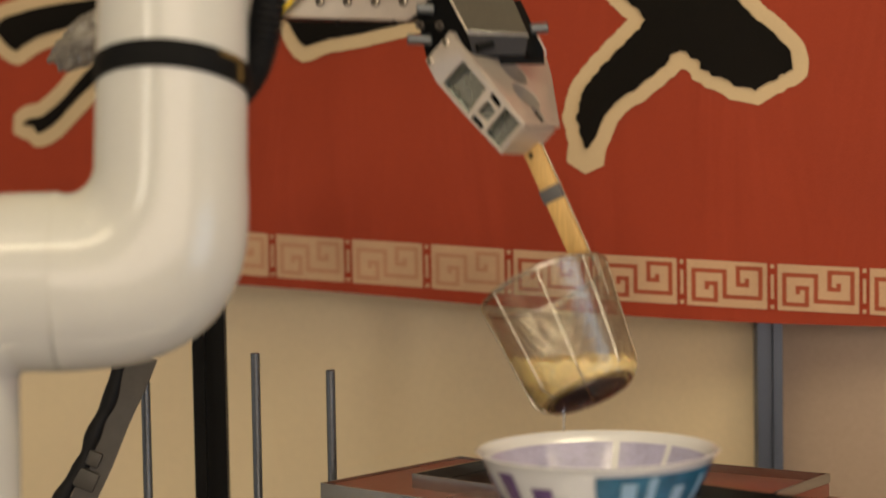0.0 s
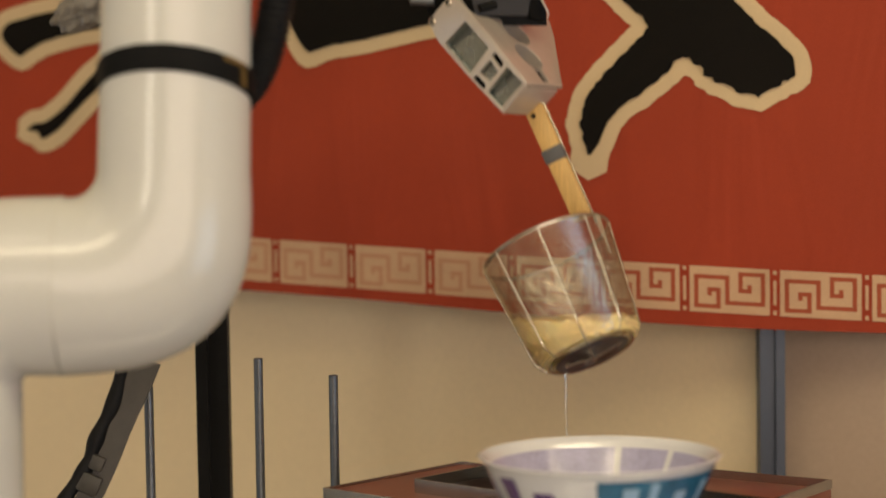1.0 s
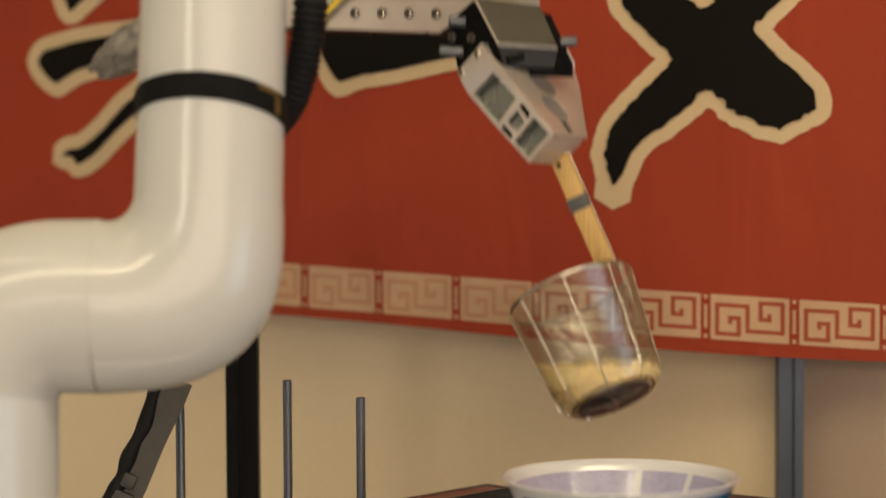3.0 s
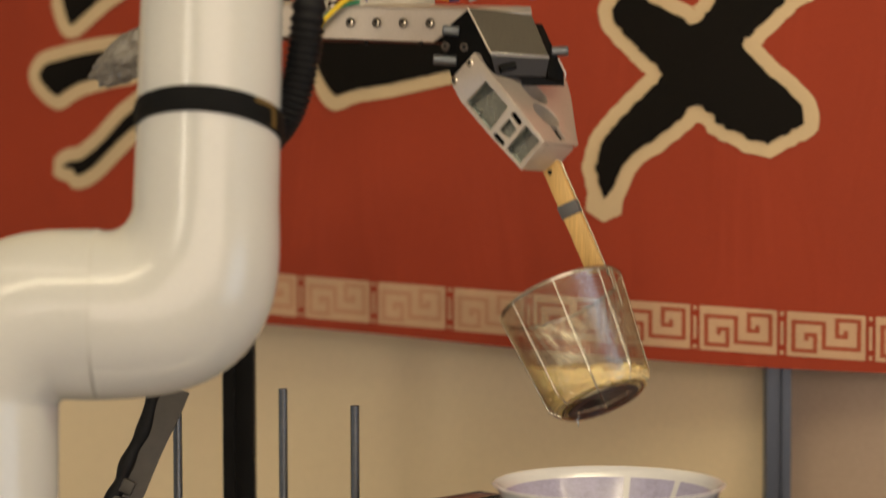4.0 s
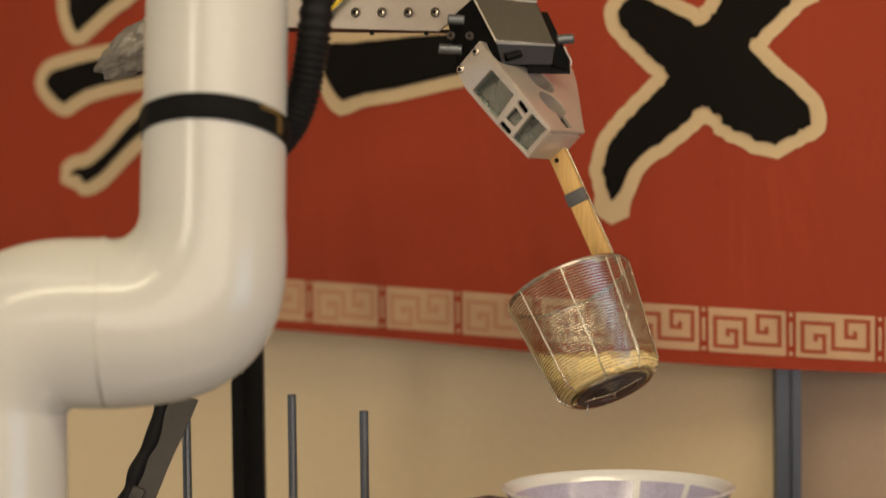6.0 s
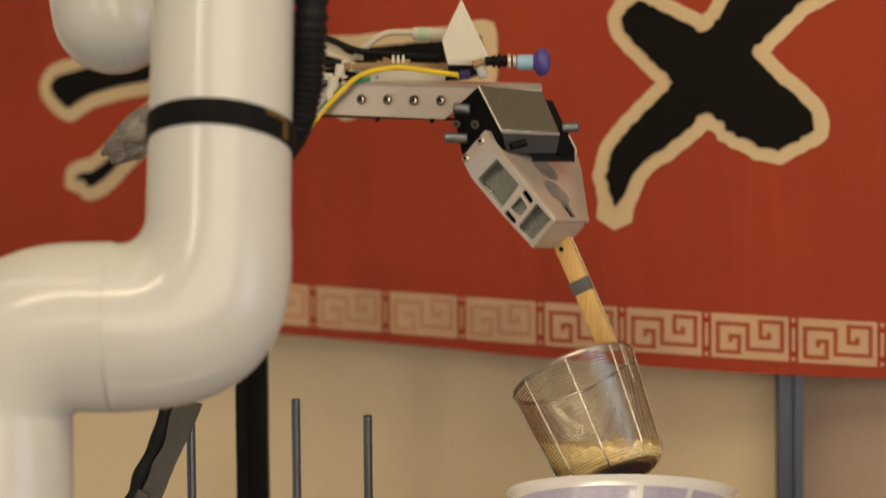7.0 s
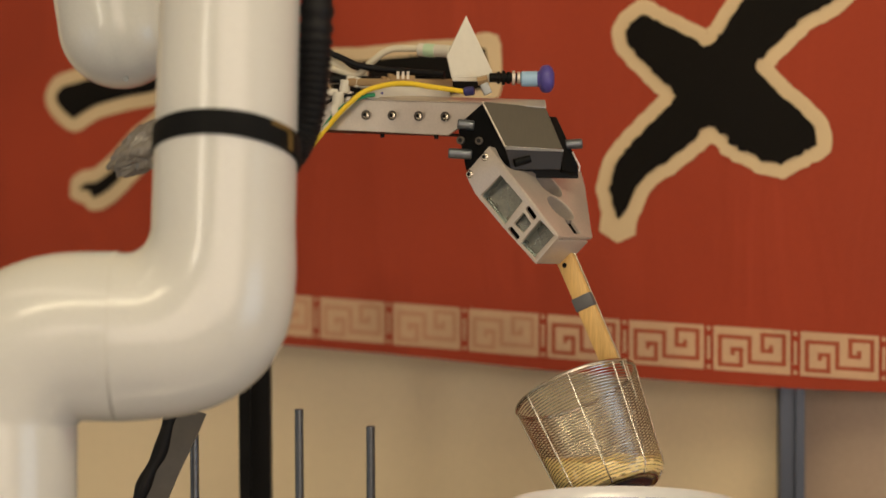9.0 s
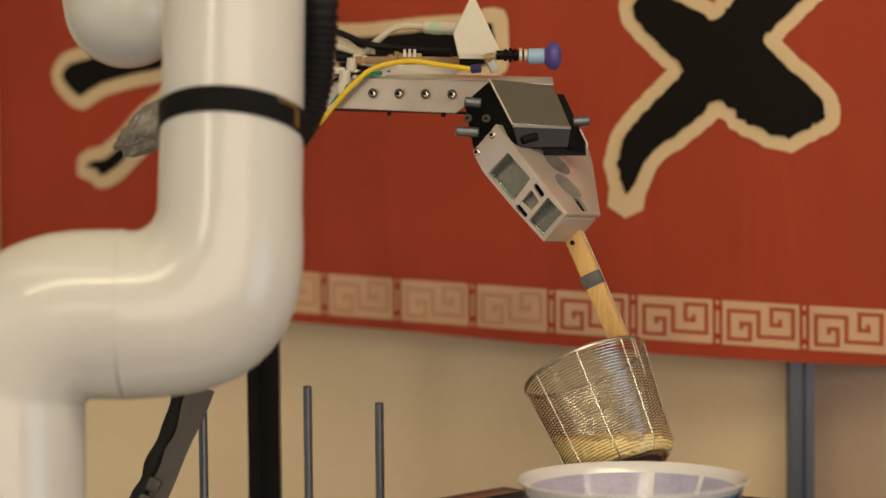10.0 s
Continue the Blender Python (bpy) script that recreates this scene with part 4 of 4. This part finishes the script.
SX = (SX - AX * SX.dot(AX)).normalized()                   # across, along the wide axis of the rim
SY = AX.cross(SX).normalized()
RIM = d(1034, 652, 0)
R0, R1, DEEP = 112 * U, 91 * U, 202 * U


def on_basket(f, a, out=0.0):
    """A point of the wire wall: f from the rim (0) to the bottom (1), at the angle a."""
    r = R0 + (R1 - R0) * f + out
    if f > 0.9:
        r -= (f - 0.9) ** 2 * 1300 * U
    return RIM + AX * DEEP * f + (SX * math.cos(a) + SY * math.sin(a)) * r


def hoop(f, wire, seg=56, out=0.0, sides=5):
    path = [on_basket(f, 2 * math.pi * k / seg, out) for k in range(seg)]
    bm = bmesh.new()
    centre = sum(path, Vector()) / seg
    rings = []
    for p in path:
        o = (p - centre).normalized()
        rings.append([bm.verts.new(p + wire * (math.cos(q) * o + math.sin(q) * AX)) for q in (2 * math.pi * j / sides for j in range(sides))])
    for i in range(seg):
        a, b = rings[i], rings[(i + 1) % seg]
        for j in range(sides):
            bm.faces.new((a[j], a[(j + 1) % sides], b[(j + 1) % sides], b[j]))
    return bm


strainer = thing("noodle_strainer", "stainless wire noodle strainer with a bamboo handle, held by the gripper", "strainer", pose(*ORIGIN, *TURN))
part("rim", hoop(0, 3.4 * U, 80, 0.0, 8), STEEL, strainer, "thick wire rim")
for k in range(1, 38):
    f = k / 38
    part("wire_hoop", hoop(f, (1.2 if f < 0.6 else 0.95) * U, 56), STEEL, strainer)
for k in range(8):
    a = radians(3 + 45 * k)
    pts = [on_basket(f / 12, a, 1.2 * U) for f in range(13)]
    part("upright_wire", tube(pts, 1.6 * U, 7), STEEL, strainer)
for k in range(1, 9):
    r = 74 * U * k / 8
    bm = bmesh.new()
    c = RIM + AX * (DEEP + (8 - k) * 1.3 * U)
    path = [c + (SX * math.cos(2 * math.pi * j / 40) + SY * math.sin(2 * math.pi * j / 40)) * r for j in range(41)]
    add_tube(bm, path, (0.8 if k < 8 else 2.4) * U, 5, False)
    part("base_hoop", bm, STEEL, strainer)
for k in range(2):
    a = math.pi * k / 2 + radians(3)
    v = (SX * math.cos(a) + SY * math.sin(a)) * R1 * 0.80
    c = RIM + AX * (DEEP + 9 * U)
    part("base_wire", tube([c - v - AX * 9 * U, c, c + v - AX * 9 * U], 1.5 * U, 6), STEEL, strainer)


def base_disc():
    """The dense woven bottom."""
    bm = bmesh.new()
    c = RIM + AX * (DEEP + 2 * U)
    n = 40
    ring = [bm.verts.new(c + (SX * math.cos(2 * math.pi * j / n) + SY * math.sin(2 * math.pi * j / n)) * 64 * U) for j in range(n)]
    ring2 = [bm.verts.new(c + AX * 1.5 * U + (SX * math.cos(2 * math.pi * j / n) + SY * math.sin(2 * math.pi * j / n)) * 64 * U) for j in range(n)]
    bm.faces.new(ring), bm.faces.new(ring2[::-1])
    for j in range(n):
        bm.faces.new((ring[j], ring[(j + 1) % n], ring2[(j + 1) % n], ring2[j]))
    return bm


part("base_disc", base_disc(), RODM, strainer, "dark woven bottom")

# handle: two slips of bamboo between steel wires
H0, H1 = d(1000, 388, -16), d(1091, 600, -46)
HT = (H1 - H0).normalized()
HS = Vector((0.93, -0.37, 0))
HS = (HS - HT * HS.dot(HT)).normalized()
HN = HT.cross(HS).normalized()


def handle():
    bm = bmesh.new()
    m = Matrix(((HS.x, HN.x, HT.x, 0), (HS.y, HN.y, HT.y, 0), (HS.z, HN.z, HT.z, 0), (0, 0, 0, 1)))
    length = (H1 - H0).length + 12 * U
    add_box(bm, (0, 0, 0), (33 * U, 17 * U, length), Matrix.Translation((H0 + H1) / 2) @ m, 3.4 * U)
    return bm


FORK = d(837, 270, 0) + (EA * 190 + EB * 48 + EC * 74) * U
hd = part("handle", handle(), WOOD, strainer, "flat bamboo handle")
side = HS * 16.5 * U - HN * 6 * U
part("handle_wire", tube(smooth_path([H0 - HT * 22 * U + HS * 3 * U, H0 - HT * 6 * U + side * 0.8, H0 + HT * 14 * U + side, H1 + side, H1 + HT * 12 * U + side], 6), 2.6 * U, 8), STEEL, hd, "steel wire along the handle")
part("handle_wire", tube([H0 - HS * 15.5 * U, H1 - HS * 15.5 * U], 2.2 * U, 8), STEEL, hd)
hm = Matrix(((HS.x, HN.x, HT.x, 0), (HS.y, HN.y, HT.y, 0), (HS.z, HN.z, HT.z, 0), (0, 0, 0, 1)))
part("band", box((0, 0, 0), (37 * U, 21 * U, 25 * U), Matrix.Translation(H0 + HT * 119 * U) @ hm, 2.5 * U), TAPE, hd, "grey steel band round the handle")
hole_at = H0 + HT * 46 * U
part("tang", tube([H0 + HT * 8 * U, FORK], 4 * U, 8), STEEL, hd, "steel tang clamped in the gripper")
for a0, reach in ((31, 8), (35, 5)):
    part("tail_wire", tube([on_basket(f / 20, radians(a0), 2.2 * U) for f in range(reach)], 1.3 * U, 7), STEEL, hd, "wire tail of the handle")
nf = HN if HN.y < 0 else -HN
part("peg", rod(hole_at + nf * 4 * U - HS * 4 * U, hole_at + nf * 9.2 * U - HS * 4 * U, 4.4 * U, 12), BLACK, hd, "dark peg hole")


def heap_level(r, q):
    """Where the level top of the heap cuts the basket, as a share of its depth."""
    side = (SX.z * math.cos(q) + SY.z * math.sin(q)) * r * 0.95 * R1
    lump = 0.06 * noise.noise((2.6 * r * math.cos(q), 2.6 * r * math.sin(q), 3.0)) + 0.045 * noise.noise((6 * r * math.cos(q), 6 * r * math.sin(q), 8.0))
    return min(0.97, 0.68 - side / (AX.z * DEEP) + lump)


def noodles():
    """A heap of thin noodles on the bottom of the strainer, level on top."""
    rnd = random.Random(4)
    bm = bmesh.new()
    for n in range(260):
        a = rnd.uniform(0, 2 * math.pi)
        turn = rnd.uniform(0.4, 1.7)
        r = rnd.uniform(0.05, 1.0) ** 0.7
        deep = rnd.uniform(0.0, 1.0) ** 2.2
        drift = rnd.uniform(-0.5, 0.5)
        pts = []
        for k in range(11):
            q = a + turn * (k / 10 - 0.5)
            rr = min(0.985, max(0.03, r * (1 + 0.12 * math.sin(k * 0.9 + n)) + drift * (k / 10 - 0.5)))
            top = heap_level(rr, q)
            g = min(0.985, top + 0.012 + deep * (0.985 - top) + 0.008 * math.sin(k * 0.7 + 2 * n))
            p = on_basket(g, q)
            c = RIM + AX * DEEP * g
            pts.append(c + (p - c) * rr)
        add_tube(bm, pts, 2.4 * U, 5)
    return bm


portion = thing("noodle_portion", "portion of thin yellow noodles in the bottom of the strainer", "noodles", pose(*ORIGIN, *TURN))
tagged(part("strand_heap", noodles(), NOODLE, portion, "thin yellow noodle strands"), kind="stuff")


def noodle_core():
    bm = bmesh.new()
    n = 60
    rings = []
    for r, low in ((0.0, 0), (0.3, 0), (0.6, 0), (0.85, 0), (0.95, 0), (0.999, 0), (0.999, 0.5), (0.999, 1), (0.0, 1)):
        if r == 0:
            rings.append([bm.verts.new(RIM + AX * DEEP * (0.98 if low else heap_level(0, 0)))])
            continue
        ring = []
        for j in range(n):
            q = 2 * math.pi * j / n
            top = min(0.975, heap_level(r, q))
            g = top + (0.978 - top) * low
            c = RIM + AX * DEEP * g
            ring.append(bm.verts.new(c + (on_basket(g, q) - c) * r))
        rings.append(ring)
    for a, b in zip(rings, rings[1:]):
        for j in range(n):
            k = (j + 1) % n
            if len(a) == 1:
                bm.faces.new((a[0], b[k], b[j]))
            elif len(b) == 1:
                bm.faces.new((a[j], a[k], b[0]))
            else:
                bm.faces.new((a[j], a[k], b[k], b[j]))
    return bm


part("packed_mass", noodle_core(), NOODLE, portion, "packed yellow noodles")

part("drip", tube([d(1062, 850, -52), d(1062, 862, -52), d(1062, 874, -52)], [2.2 * U, 1.4 * U, 1.0 * U], 8), WATER, strainer, "drop of water")
thread = solid("water_thread", tube([(0, 0, 0), (0, 0, -0.03), (0.0004, 0, -0.066)], [0.0008, 0.0005, 0.0004], 8), WATER,
               "thin thread of water dripping from the strainer", "water")

# ---------------------------------------------------------------- motion of the tool: seconds and rise in metres
RISE = [
    (0, 0.0432), (0.1, 0.0622), (0.2, 0.0778), (0.3, 0.0865), (0.4, 0.0912), (0.5, 0.0919), (0.7, 0.0917), (0.9, 0.0915),
    (1, 0.086), (1.1, 0.0696), (1.2, 0.0464), (1.3, 0.0095), (1.4, 0.0013), (1.5, 0), (1.6, 0.0026), (1.7, 0.007),
    (1.8, 0.0209), (1.9, 0.0375), (2, 0.0586), (2.1, 0.0773), (2.2, 0.0875), (2.3, 0.0912), (2.4, 0.092), (2.5, 0.0924),
    (2.7, 0.0923), (2.8, 0.0918), (2.9, 0.085), (3, 0.067), (3.1, 0.042), (3.2, 0.01), (3.3, 0.0015), (3.4, 0.001),
    (3.5, 0.003), (3.6, 0.008), (3.7, 0.021), (3.8, 0.0382), (3.9, 0.0566), (4, 0.0728), (4.1, 0.0848), (4.2, 0.0902),
    (4.3, 0.0915), (4.5, 0.0917), (4.7, 0.0908), (4.8, 0.087), (4.9, 0.0696), (5, 0.045), (5.1, 0.011), (5.2, 0.0042),
    (5.3, 0.0036), (5.4, 0.0042), (5.5, 0.0093), (5.6, 0.0244), (5.7, 0.0424), (5.8, 0.06), (5.9, 0.077), (6, 0.088),
    (6.1, 0.0912), (6.2, 0.0918), (6.4, 0.0918), (6.6, 0.091), (6.7, 0.084), (6.8, 0.0672), (6.9, 0.0397), (7, 0.0058),
    (7.1, 0.004), (7.2, 0.0032), (7.3, 0.0041), (7.4, 0.0079), (7.5, 0.0182), (7.6, 0.0372), (7.7, 0.0569), (7.8, 0.0737),
    (7.9, 0.0869), (8, 0.0908), (8.1, 0.0915), (8.2, 0.0918), (8.3, 0.0918), (8.4, 0.0915), (8.5, 0.0906), (8.6, 0.085),
    (8.7, 0.0686), (8.8, 0.0415), (8.9, 0.0120), (9, 0.0022), (9.1, 0), (9.5, 0), (10, 0),
]


def motions():
    x, y, z = ORIGIN
    for held in (tool, strainer, portion):
        walk(held, [(t, pose(x, y, z + h, *TURN)) for t, h in RISE])
    # the hose leans out at its tie as the tool rises
    walk(hose_part, [(t, pose(*HOSE_TIE, 0, 5.5 * h / 0.092, 0)) for t, h in RISE])
    # the thread hangs under the strainer until it is lowered, then runs off into the steel box
    foot = (0.1035, 2.392, 1.014)
    walk(thread, [(t, pose(foot[0], foot[1], foot[2] + h)) for t, h in RISE if t < 1.05] + [(1.2, pose(foot[0], foot[1], 0.93)), (10.0, pose(foot[0], foot[1], 0.93))])


motions()
